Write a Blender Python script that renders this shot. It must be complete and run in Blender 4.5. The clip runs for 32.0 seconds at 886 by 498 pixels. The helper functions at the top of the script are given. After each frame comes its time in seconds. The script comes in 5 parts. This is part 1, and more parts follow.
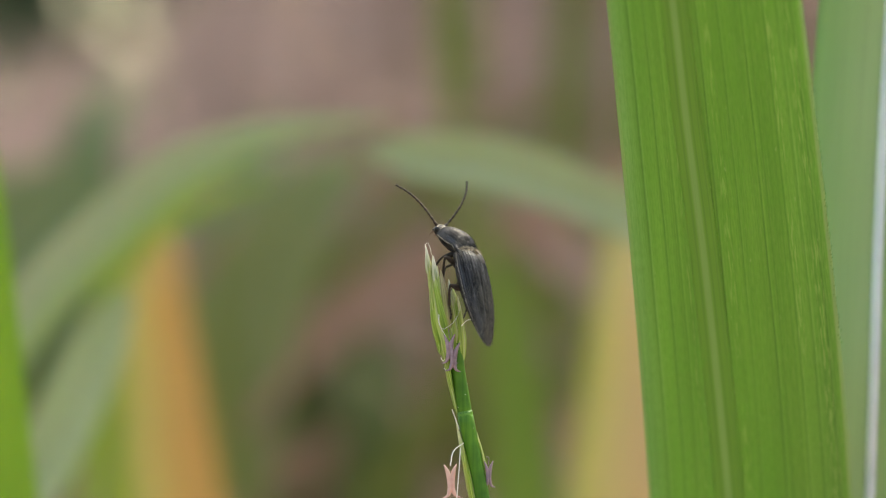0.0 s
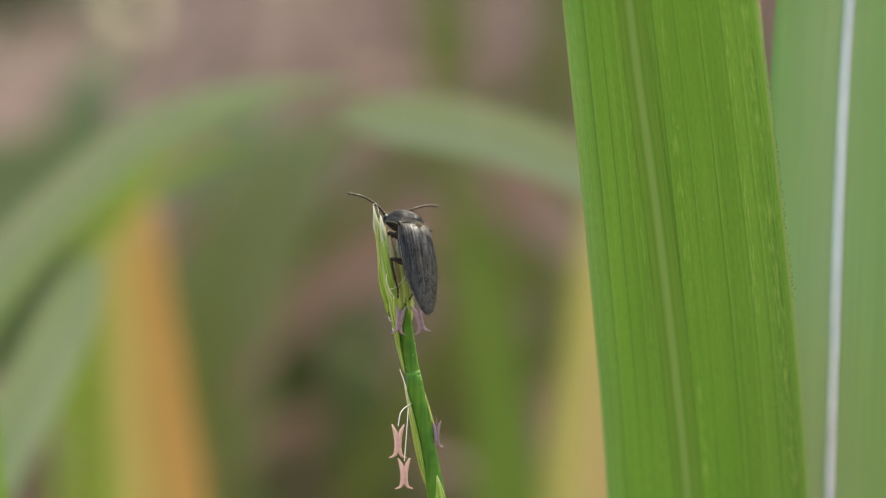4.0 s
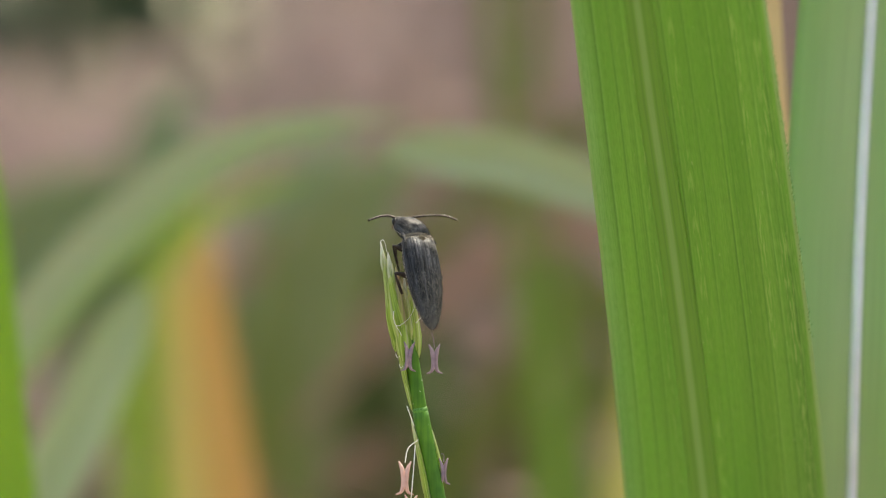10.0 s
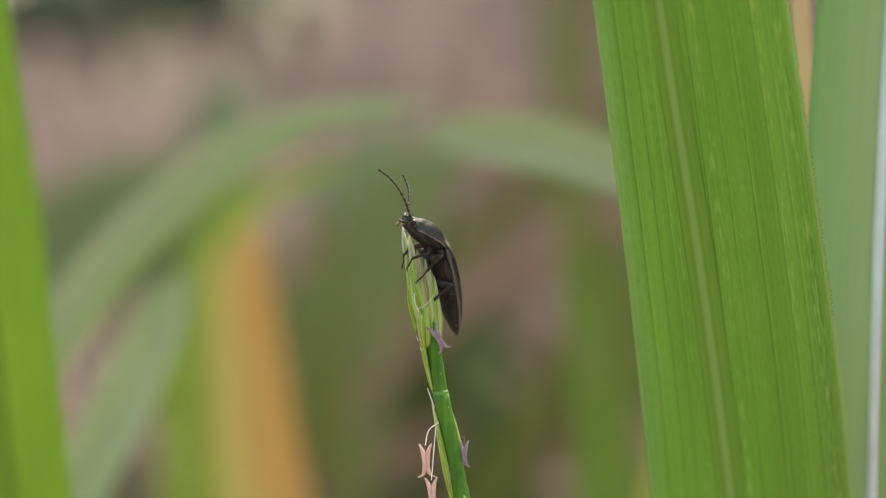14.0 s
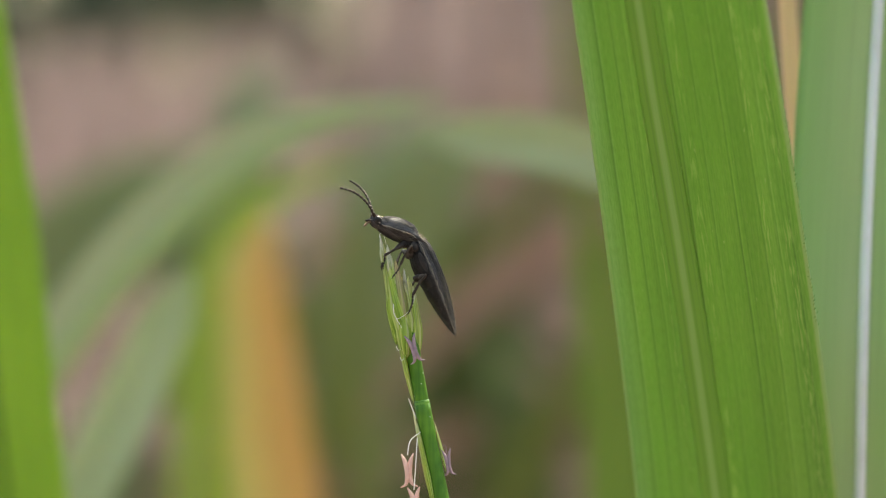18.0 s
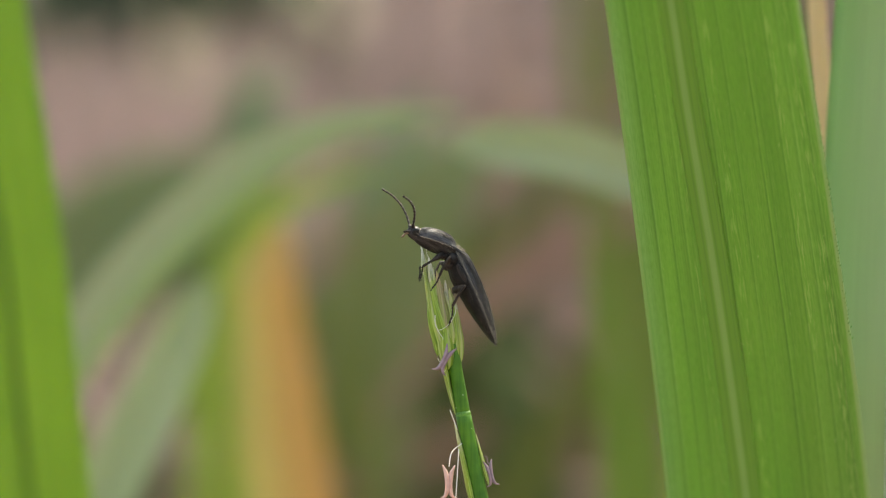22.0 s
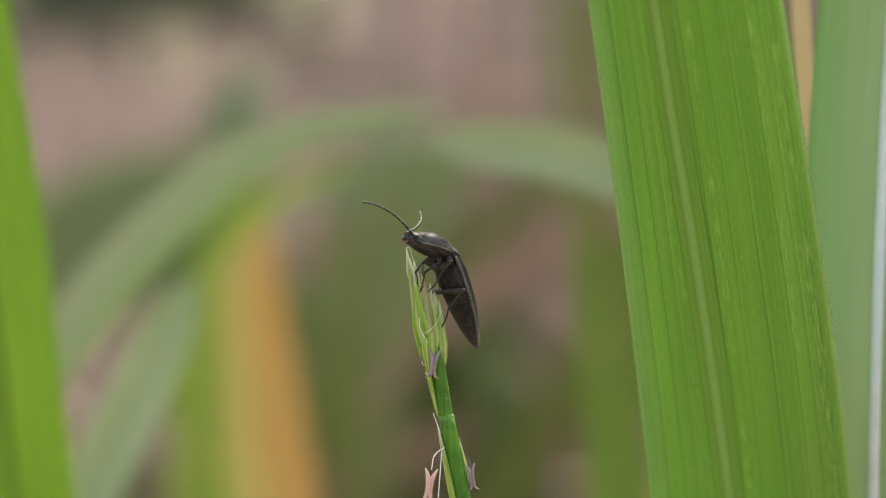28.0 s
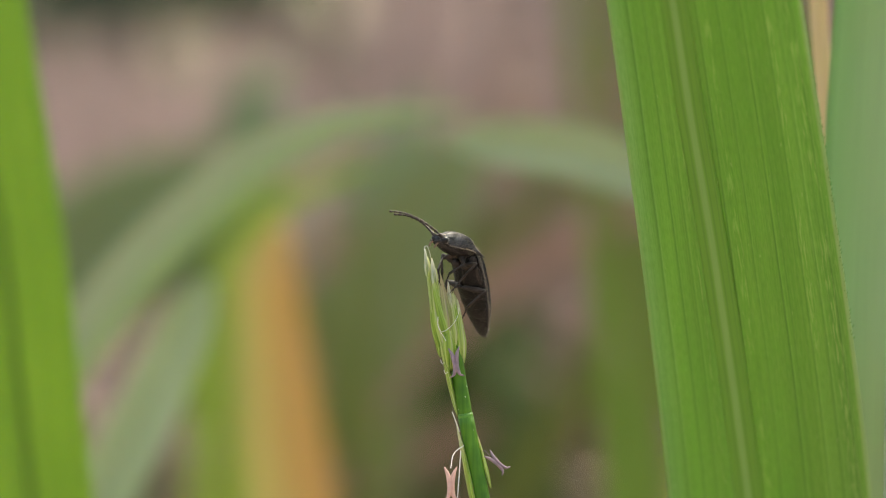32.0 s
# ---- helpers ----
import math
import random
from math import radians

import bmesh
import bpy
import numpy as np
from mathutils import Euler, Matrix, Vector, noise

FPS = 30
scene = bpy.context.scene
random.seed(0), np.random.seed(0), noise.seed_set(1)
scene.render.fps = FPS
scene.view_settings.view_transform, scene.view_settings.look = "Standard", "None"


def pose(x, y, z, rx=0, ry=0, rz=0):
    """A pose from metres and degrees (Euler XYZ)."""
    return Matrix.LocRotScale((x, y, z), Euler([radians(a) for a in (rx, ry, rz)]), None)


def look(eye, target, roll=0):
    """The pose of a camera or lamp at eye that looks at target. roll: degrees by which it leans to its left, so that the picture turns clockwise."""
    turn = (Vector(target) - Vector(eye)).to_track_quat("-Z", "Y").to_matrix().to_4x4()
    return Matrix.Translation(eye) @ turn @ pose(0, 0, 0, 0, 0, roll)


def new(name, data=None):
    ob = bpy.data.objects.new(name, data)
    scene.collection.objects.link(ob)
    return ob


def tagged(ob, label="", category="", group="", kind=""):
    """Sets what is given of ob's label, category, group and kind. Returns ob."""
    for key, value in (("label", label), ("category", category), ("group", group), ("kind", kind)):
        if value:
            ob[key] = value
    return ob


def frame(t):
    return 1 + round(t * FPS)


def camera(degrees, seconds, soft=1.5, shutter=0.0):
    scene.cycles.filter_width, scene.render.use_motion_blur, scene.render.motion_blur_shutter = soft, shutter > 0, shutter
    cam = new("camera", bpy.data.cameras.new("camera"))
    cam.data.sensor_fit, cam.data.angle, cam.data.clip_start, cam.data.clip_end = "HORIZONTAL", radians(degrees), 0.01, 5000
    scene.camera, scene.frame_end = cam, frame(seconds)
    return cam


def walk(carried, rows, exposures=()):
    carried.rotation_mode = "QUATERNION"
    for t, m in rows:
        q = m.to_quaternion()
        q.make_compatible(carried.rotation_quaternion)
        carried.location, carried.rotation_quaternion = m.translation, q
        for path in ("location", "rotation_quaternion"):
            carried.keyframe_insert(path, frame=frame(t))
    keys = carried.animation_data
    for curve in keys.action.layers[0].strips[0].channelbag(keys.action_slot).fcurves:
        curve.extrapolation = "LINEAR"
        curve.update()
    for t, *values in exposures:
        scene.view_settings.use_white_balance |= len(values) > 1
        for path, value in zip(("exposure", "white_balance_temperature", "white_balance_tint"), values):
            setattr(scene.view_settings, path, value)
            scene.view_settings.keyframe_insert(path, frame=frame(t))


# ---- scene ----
from mathutils import Quaternion

# Small scene in true size: a click beetle of about 11 mm on a grass spike, 0.65 m above the ground.
EYE_Y, EYE_Z = -0.29, 0.65
cam = camera(13.0, 32.0, soft=1.2)
cam.data.dof.use_dof = True
cam.data.dof.focus_distance = 0.2893
cam.data.dof.aperture_fstop = 22.0


def aim(x, z, yaw, pitch, roll):
    """Camera pose: millimetres right and up of its first stand, degrees."""
    return pose(x / 1000, EYE_Y, EYE_Z + z / 1000, 90 + pitch, 0, yaw) @ pose(0, 0, 0, 0, 0, roll)


PATH = [
    (0, -8.54, -0.11, -1.358, -0.021, -0.021),
    (0.5, -7.26, -0.34, -1.383, -0.147, -0.040),
    (1, -7.11, -0.49, -1.571, -0.341, -0.043),
    (1.5, -7.20, -0.63, -1.245, -0.261, -0.037),
    (2, -7.49, -0.82, -1.119, -0.263, -0.019),
    (2.5, -6.95, -1.07, -1.036, -0.239, -0.006),
    (3, -5.77, -1.24, -1.185, -0.283, 0.010),
    (3.5, -5.15, -1.40, -1.280, -0.417, -0.002),
    (5.5, -2.06, -0.19, -0.914, -0.387, 0.098),
    (6, -1.87, -0.05, -0.808, -0.366, 0.082),
    (6.5, -0.83, 0.23, -0.512, -0.188, 0.098),
    (7, -1.02, 0.29, -0.592, -0.115, 0.088),
    (7.5, -0.72, 0.51, -0.481, -0.144, 0.097),
    (8, -0.36, 0.50, -0.352, -0.034, 0.085),
    (8.5, -0.80, 0.26, -0.133, -0.080, 0.070),
    (9, -0.00, 0.00, -0.000, 0.000, 0.077),
    (9.5, 1.39, -0.53, 0.173, 0.087, 0.059),
    (10, 2.27, -0.83, 0.300, 0.025, 0.073),
    (10.5, 3.04, -1.20, 0.375, 0.132, 0.078),
    (11, 2.92, -1.66, 0.383, 0.037, 0.066),
    (11.5, 3.49, -1.80, 0.513, -0.217, 0.085),
    (12, 4.44, -1.97, 0.408, -0.144, 0.075),
    (12.5, 5.31, -2.02, 0.608, -0.193, 0.071),
    (13, 4.52, -1.78, 0.692, -0.282, 0.064),
    (13.5, 5.22, -1.48, 1.073, -0.138, 0.071),
    (15.5, 8.22, -0.86, 1.629, -0.223, 0.017),
    (16, 8.79, -0.54, 1.639, -0.226, 0.019),
    (16.5, 9.03, -0.34, 1.921, -0.214, 0.009),
    (17, 9.40, -0.37, 1.993, -0.258, -0.002),
    (17.5, 10.01, -0.19, 1.923, -0.249, 0.001),
    (18, 10.91, -0.15, 2.060, -0.287, -0.007),
    (18.5, 10.51, 0.09, 1.920, -0.357, -0.020),
    (19, 11.08, 0.45, 2.204, -0.317, -0.007),
    (19.5, 12.06, 0.81, 2.100, -0.386, 0.001),
    (20, 10.41, 0.96, 1.904, -0.416, -0.017),
    (20.5, 9.90, 1.27, 2.003, -0.544, -0.018),
    (21, 9.23, 1.63, 1.856, -0.503, -0.026),
    (21.5, 8.55, 1.66, 1.799, -0.442, -0.058),
    (22, 7.71, 1.39, 1.930, -0.370, -0.098),
    (22.5, 7.24, 1.68, 1.901, -0.478, -0.067),
    (23, 6.68, 2.03, 1.732, -0.445, -0.041),
    (23.5, 6.38, 1.99, 1.697, -0.423, -0.040),
    (24, 7.12, 1.91, 1.590, -0.420, -0.036),
    (24.5, 6.79, 1.75, 1.562, -0.485, -0.049),
    (25, 6.37, 1.70, 1.543, -0.511, -0.065),
    (25.5, 6.35, 1.65, 1.660, -0.489, -0.079),
    (27.5, 7.04, 1.77, 1.713, -0.533, -0.045),
    (28, 7.79, 1.67, 1.704, -0.409, -0.053),
    (28.5, 8.75, 1.66, 1.862, -0.433, -0.053),
    (29, 9.05, 1.73, 1.882, -0.505, -0.053),
    (29.5, 9.69, 1.98, 2.029, -0.347, -0.052),
    (30, 8.70, 2.16, 1.913, -0.495, -0.046),
    (30.5, 8.25, 2.02, 1.948, -0.460, -0.052),
    (31, 8.34, 1.98, 1.973, -0.445, -0.063),
    (31.5, 8.77, 1.88, 1.903, -0.448, -0.079),
    (32, 7.52, 1.71, 1.922, -0.440, -0.105),
]
walk(cam, [(t, aim(*p)) for t, *p in PATH], [(0, 2.43, 7300, -1), (32, 2.43, 7300, -1)])

# ---- light: a bright overcast sky with a soft sun behind thin cloud ----
world = bpy.data.worlds.new("sky")
scene.world = world
world.use_nodes = True
wn = world.node_tree
sky = wn.nodes.new("ShaderNodeTexSky")
sky.sky_type, sky.sun_disc = "NISHITA", False
sky.sun_elevation, sky.sun_rotation = radians(58), radians(20)
sky.dust_density, sky.air_density, sky.ozone_density = 6.0, 1.0, 0.6
wn.nodes["Background"].inputs["Strength"].default_value = 0.13
wn.links.new(sky.outputs[0], wn.nodes["Background"].inputs["Color"])
sun = new("sun", bpy.data.lights.new("sun", "SUN"))
sun.data.energy, sun.data.angle, sun.data.color = 1.4, radians(24), (1.0, 0.95, 0.88)
sun.matrix_world = look((0.4, 0.9, 2.6), (0, 0, 0.6))


# ---- materials ----
def nodes_of(name):
    m = bpy.data.materials.new(name)
    m.use_nodes = True
    t = m.node_tree
    return m, t, t.nodes["Principled BSDF"]


def node(t, kind, **inputs):
    n = t.nodes.new(kind)
    for k, v in inputs.items():
        n.inputs[k.replace("_", " ")].default_value = v
    return n


def ramp(t, source, stops):
    n = t.nodes.new("ShaderNodeValToRGB")
    e = n.color_ramp.elements
    while len(e) < len(stops):
        e.new(0.5)
    for slot, (p, c) in zip(e, stops):
        slot.position, slot.color = p, (*c, 1)
    t.links.new(source, n.inputs[0])
    return n.outputs[0]


def mix(t, kind, fac, a, b):
    n = t.nodes.new("ShaderNodeMix")
    n.data_type, n.blend_type = "RGBA", kind
    for slot, v in ((n.inputs[0], fac), (n.inputs[6], a), (n.inputs[7], b)):
        if isinstance(v, (int, float)):
            slot.default_value = v
        elif isinstance(v, tuple):
            slot.default_value = (*v, 1)
        else:
            t.links.new(v, slot)
    return n.outputs[2]


def noise_at(t, coord, scale, detail=4.0, stretch=(1, 1, 1)):
    mp = t.nodes.new("ShaderNodeMapping")
    mp.inputs["Scale"].default_value = stretch
    t.links.new(coord, mp.inputs[0])
    n = node(t, "ShaderNodeTexNoise", Scale=scale, Detail=detail)
    t.links.new(mp.outputs[0], n.inputs["Vector"])
    return n.outputs["Fac"]


def bump(t, bsdf, height, strength, distance):
    b = node(t, "ShaderNodeBump", Strength=strength, Distance=distance)
    t.links.new(height, b.inputs["Height"])
    t.links.new(b.outputs[0], bsdf.inputs["Normal"])


def thin_leaf(t, bsdf, color, through_light):
    """Blade of a leaf: gloss on top, part of the light passes through it."""
    tr = t.nodes.new("ShaderNodeBsdfTranslucent")
    ms = t.nodes.new("ShaderNodeMixShader")
    ms.inputs[0].default_value = through_light
    t.links.new(color, bsdf.inputs["Base Color"])
    t.links.new(color, tr.inputs["Color"])
    t.links.new(bsdf.outputs[0], ms.inputs[1])
    t.links.new(tr.outputs[0], ms.inputs[2])
    t.links.new(ms.outputs[0], t.nodes["Material Output"].inputs["Surface"])


def blade_material(name, base, dark, light, through_light=0.35, veins=26, rough=0.45, fleck=0.0):
    """Grass blade: veins run along v (metres), u runs across from 0 to 1."""
    m, t, b = nodes_of(name)
    uv = t.nodes.new("ShaderNodeTexCoord").outputs["UV"]
    sep = t.nodes.new("ShaderNodeSeparateXYZ")
    t.links.new(uv, sep.inputs[0])
    patch = noise_at(t, uv, 3.0, 3, (2, 30, 1))
    fibre = noise_at(t, uv, 60.0, 3, (1.6, 0.9, 1))
    col = ramp(t, patch, [(0.3, dark), (0.55, base), (0.8, light)])
    col = mix(t, "MULTIPLY", 0.12, col, ramp(t, fibre, [(0.3, (0.55, 0.6, 0.5)), (0.7, (1, 1, 1))]))
    wave = t.nodes.new("ShaderNodeMath")
    wave.operation = "MULTIPLY"
    wave.inputs[1].default_value = veins
    t.links.new(sep.outputs["X"], wave.inputs[0])
    fr = t.nodes.new("ShaderNodeMath")
    fr.operation = "PINGPONG"
    fr.inputs[1].default_value = 0.5
    t.links.new(wave.outputs[0], fr.inputs[0])
    col = mix(t, "MULTIPLY", 0.5, col, ramp(t, fr.outputs[0], [(0.0, (0.4, 0.53, 0.3)), (0.04, (0.52, 0.64, 0.42)), (0.08, (1.1, 1.07, 1.12)), (0.2, (1, 1, 1))]))
    col = mix(t, "MIX", ramp(t, sep.outputs["X"], [(0.0, (0.75, 0.75, 0.75)), (0.012, (0, 0, 0)), (0.985, (0, 0, 0)), (1.0, (0.75, 0.75, 0.75))]), col, light)
    broad = noise_at(t, uv, 1.0, 2, (14, 6, 1))
    col = mix(t, "MULTIPLY", 0.35, col, ramp(t, broad, [(0.35, (0.66, 0.74, 0.6)), (0.62, (1, 1, 1))]))
    lines = noise_at(t, uv, 1.0, 1, (90, 1.2, 1))
    col = mix(t, "MULTIPLY", 0.25, col, ramp(t, lines, [(0.36, (0.55, 0.65, 0.48)), (0.46, (1, 1, 1))]))
    grain = noise_at(t, uv, 260.0, 3, (0.9, 7.0, 1))
    col = mix(t, "MULTIPLY", 0.3, col, ramp(t, grain, [(0.35, (0.72, 0.78, 0.66)), (0.65, (1.1, 1.1, 1.1))]))
    if fleck:
        spots = noise_at(t, uv, 40.0, 2, (5.0, 30.0, 1))
        zone = noise_at(t, uv, 9.0, 2, (2.6, 3.0, 1))
        mask = t.nodes.new("ShaderNodeMath")
        mask.operation = "MULTIPLY"
        t.links.new(ramp(t, spots, [(0.55, (0, 0, 0)), (0.66, (1, 1, 1))]), mask.inputs[0])
        t.links.new(ramp(t, zone, [(0.49, (0, 0, 0)), (0.6, (fleck, fleck, fleck))]), mask.inputs[1])
        col = mix(t, "MIX", mask.outputs[0], col, (0.27, 0.43, 0.10))
    b.inputs["Roughness"].default_value = rough
    b.inputs["Specular IOR Level"].default_value = 0.5 if rough < 0.6 else 0.12
    thin_leaf(t, b, col, through_light)
    hb = mix(t, "MIX", 0.3, fr.outputs[0], fibre)
    bump(t, b, hb, 0.5, 0.0002)
    return m


def broad_blade(name, base, dark, light):
    """Broad leaf, u across, v along in metres: uneven vein pairs, a greyish bloom along one margin, pale pecked streaks between some veins."""
    m, t, b = nodes_of(name)
    uv = t.nodes.new("ShaderNodeTexCoord").outputs["UV"]
    sep = t.nodes.new("ShaderNodeSeparateXYZ")
    t.links.new(uv, sep.inputs[0])
    wob = t.nodes.new("ShaderNodeMath")
    wob.operation = "MULTIPLY_ADD"
    wob.inputs[1].default_value = 0.012
    t.links.new(noise_at(t, uv, 1.0, 2, (2, 55, 1)), wob.inputs[0])
    t.links.new(sep.outputs["X"], wob.inputs[2])
    u = wob.outputs[0]
    tone = noise_at(t, uv, 1.0, 3, (9, 26, 1))
    col = ramp(t, tone, [(0.3, dark), (0.52, base), (0.78, light)])
    # broad bands: bloom on one margin, deeper green beside the midrib, yellower towards the other margin
    band = ramp(t, u, [(0.0, (1.14, 1.0, 2.9)), (0.045, (1.08, 0.99, 2.4)), (0.13, (1.02, 1.0, 1.3)), (0.28, (1.02, 0.99, 1.2)), (0.36, (0.97, 0.95, 1.4)), (0.42, (0.95, 0.94, 1.2)), (0.5, (0.95, 0.97, 1.0)), (0.75, (0.95, 0.98, 1.0)), (0.9, (1.0, 1.02, 1.3)), (1.0, (1.02, 1.03, 1.4))])
    col = mix(t, "MULTIPLY", 1.0, col, band)
    # fine fibres of uneven strength
    fibre = noise_at(t, uv, 1.0, 2, (150, 9, 1))
    col = mix(t, "MULTIPLY", 0.42, col, ramp(t, fibre, [(0.3, (0.68, 0.74, 0.6)), (0.5, (1, 1, 1)), (0.72, (1.18, 1.12, 1.15))]))
    strand = noise_at(t, uv, 1.0, 1, (42, 4, 1))
    col = mix(t, "MULTIPLY", 0.45, col, ramp(t, strand, [(0.32, (0.7, 0.78, 0.62)), (0.46, (1, 1, 1)), (0.7, (1.1, 1.06, 1.1))]))
    grain = noise_at(t, uv, 1.0, 4, (130, 1300, 1))
    col = mix(t, "MULTIPLY", 0.5, col, ramp(t, grain, [(0.36, (0.8, 0.86, 0.7)), (0.5, (1, 1, 1)), (0.66, (1.14, 1.08, 1.25))]))
    # vein pairs: a dark groove with a pale ridge beside it
    for veins in ((0.105, 0.185, 0.25, 0.455, 0.565), (0.685, 0.80, 0.872, 0.945)):
        stops = [(0.0, (1, 1, 1))]
        for k, v in enumerate(veins):
            deep = (0.56, 0.65, 0.70)[k % 3]
            stops += [(v - 0.007, (1, 1, 1)), (v - 0.002, (deep, deep + 0.08, deep - 0.06)), (v + 0.002, (deep, deep + 0.08, deep - 0.06)), (v + 0.006, (1.2, 1.14, 1.5)), (v + 0.010, (1.14, 1.1, 1.3)), (v + 0.015, (1, 1, 1))]
        strength = ramp(t, noise_at(t, uv, 1.0, 2, (30, 60, 1)), [(0.3, (0.45, 0.45, 0.45)), (0.6, (0.95, 0.95, 0.95))])
        col = mix(t, "MULTIPLY", strength, col, ramp(t, u, stops))
    # pecked pale streaks
    lanes = ramp(t, u, [(0.27, (0, 0, 0)), (0.285, (0.5, 0.5, 0.5)), (0.3, (0, 0, 0)), (0.475, (0, 0, 0)), (0.485, (0.4, 0.4, 0.4)), (0.505, (0.5, 0.5, 0.5)), (0.525, (0.1, 0.1, 0.1)), (0.8, (0.12, 0.12, 0.12)), (0.815, (1, 1, 1)), (0.83, (0.7, 0.7, 0.7)), (0.84, (0.15, 0.15, 0.15)), (0.9, (0.2, 0.2, 0.2)), (0.915, (0.7, 0.7, 0.7)), (0.94, (0.6, 0.6, 0.6)), (0.955, (0.2, 0.2, 0.2)), (1.0, (0.2, 0.2, 0.2))])
    pecks = ramp(t, noise_at(t, uv, 1.0, 5, (120, 520, 1)), [(0.5, (0, 0, 0)), (0.6, (0.9, 0.9, 0.9))])
    reach = ramp(t, noise_at(t, uv, 1.0, 1, (9, 75, 1)), [(0.36, (0, 0, 0)), (0.46, (1, 1, 1))])
    mask = mix(t, "MULTIPLY", 1.0, mix(t, "MULTIPLY", 1.0, lanes, pecks), reach)
    col = mix(t, "MIX", mask, col, (0.275, 0.43, 0.11))
    dots = ramp(t, noise_at(t, uv, 1.0, 1, (75, 1100, 1)), [(0.73, (0, 0, 0)), (0.79, (0.5, 0.5, 0.5))])
    col = mix(t, "MIX", dots, col, (0.26, 0.41, 0.13))
    col = mix(t, "MIX", ramp(t, sep.outputs["X"], [(0.0, (0.8, 0.8, 0.8)), (0.008, (0.5, 0.5, 0.5)), (0.02, (0, 0, 0)), (0.976, (0, 0, 0)), (0.986, (0.8, 0.8, 0.8)), (1.0, (0.9, 0.9, 0.9))]), col, (0.26, 0.40, 0.15))
    b.inputs["Roughness"].default_value = 0.46
    thin_leaf(t, b, col, 0.3)
    bump(t, b, mix(t, "MIX", 0.5, strand, fibre), 0.45, 0.00025)
    return m


def plain_material(name, a, b2, scale=900, rough=0.6, through_light=0.0, sheen=0.0, bumpy=0.3, dist=0.0001, gloss=0.5, along=1.0):
    m, t, b = nodes_of(name)
    co = t.nodes.new("ShaderNodeTexCoord").outputs["Object"]
    n1 = noise_at(t, co, scale, 5, (1, 1, along))
    n2 = noise_at(t, co, scale * 0.17, 3)
    col = ramp(t, mix(t, "MIX", 0.5, n1, n2), [(0.35, a), (0.65, b2)])
    b.inputs["Roughness"].default_value = rough
    b.inputs["Specular IOR Level"].default_value = gloss
    if sheen:
        b.inputs["Sheen Weight"].default_value = sheen
        b.inputs["Sheen Roughness"].default_value = 0.35
        b.inputs["Sheen Tint"].default_value = (0.95, 0.85, 0.68, 1)
    if through_light:
        thin_leaf(t, b, col, through_light)
    else:
        t.links.new(col, b.inputs["Base Color"])
    bump(t, b, n1, bumpy, dist)
    return m


def mixed_stuff(name, stops, through_light=0.2, rough=0.7, patch=None, size=16.0):
    """Many blades in one mesh, each of its own shade; patch: a second colour that grows in drifts."""
    m, t, b = nodes_of(name)
    g = t.nodes.new("ShaderNodeNewGeometry")
    col = ramp(t, g.outputs["Random Per Island"], stops)
    co = t.nodes.new("ShaderNodeTexCoord").outputs["Object"]
    col = mix(t, "MULTIPLY", 0.45, col, ramp(t, noise_at(t, co, 25.0, 4), [(0.35, (0.45, 0.42, 0.42)), (0.65, (1, 1, 1))]))
    if patch:
        col = mix(t, "MIX", ramp(t, noise_at(t, co, size, 3, (1, 0.6, 1)), [(0.5, (0, 0, 0)), (0.62, (0.5, 0.5, 0.5))]), col, patch)
    b.inputs["Roughness"].default_value = rough
    thin_leaf(t, b, col, through_light)
    return m


def rib_material(name, pale, green, line):
    """Flat midrib: pale along its middle, green at its margins, with a fine dark line at one side."""
    m, t, b = nodes_of(name)
    uv = t.nodes.new("ShaderNodeTexCoord").outputs["UV"]
    sep = t.nodes.new("ShaderNodeSeparateXYZ")
    t.links.new(uv, sep.inputs[0])
    col = ramp(t, sep.outputs["X"], [(0.0, green), (0.2, green), (0.25, line), (0.3, green), (0.4, pale), (0.54, pale), (0.63, green), (0.67, line), (0.71, green), (0.84, green), (0.87, line), (0.9, green), (1.0, green)])
    col = mix(t, "MULTIPLY", 0.4, col, ramp(t, noise_at(t, uv, 90.0, 3, (0.5, 2.5, 1)), [(0.35, (0.7, 0.75, 0.65)), (0.65, (1, 1, 1))]))
    b.inputs["Roughness"].default_value = 0.45
    thin_leaf(t, b, col, 0.25)
    bump(t, b, noise_at(t, uv, 120.0, 2, (0.3, 0.3, 1)), 0.3, 0.0001)
    return m


M_LEAF = broad_blade("broad_leaf_green", (0.130, 0.312, 0.029), (0.108, 0.282, 0.024), (0.158, 0.345, 0.040))

M_RIB_PALE = rib_material("pale_midrib", (0.182, 0.362, 0.086), (0.118, 0.306, 0.026), (0.094, 0.25, 0.024))
M_RIB_WHITE = plain_material("white_midrib", (0.46, 0.485, 0.535), (0.56, 0.585, 0.64), 500, 0.4, 0.1)
M_ARC = blade_material("arched_leaf", (0.35, 0.39, 0.23), (0.32, 0.36, 0.20), (0.39, 0.42, 0.265), 0.25, 16, 0.4)
M_PALE = blade_material("pale_leaf", (0.37, 0.425, 0.25), (0.33, 0.385, 0.215), (0.42, 0.465, 0.30), 0.25, 16, 0.4)
M_FRESH = blade_material("fresh_blade", (0.24, 0.38, 0.02), (0.21, 0.35, 0.018), (0.27, 0.41, 0.03), 0.4, 16, 0.4)
M_DRY = plain_material("dry_leaf", (0.48, 0.32, 0.19), (0.58, 0.42, 0.29), 60, 0.7, 0.25)
M_STEM = plain_material("stem_green", (0.036, 0.112, 0.009), (0.082, 0.198, 0.016), 4200, 0.45, 0.12, 0, 0.4, 0.00005, 0.2, 0.03)
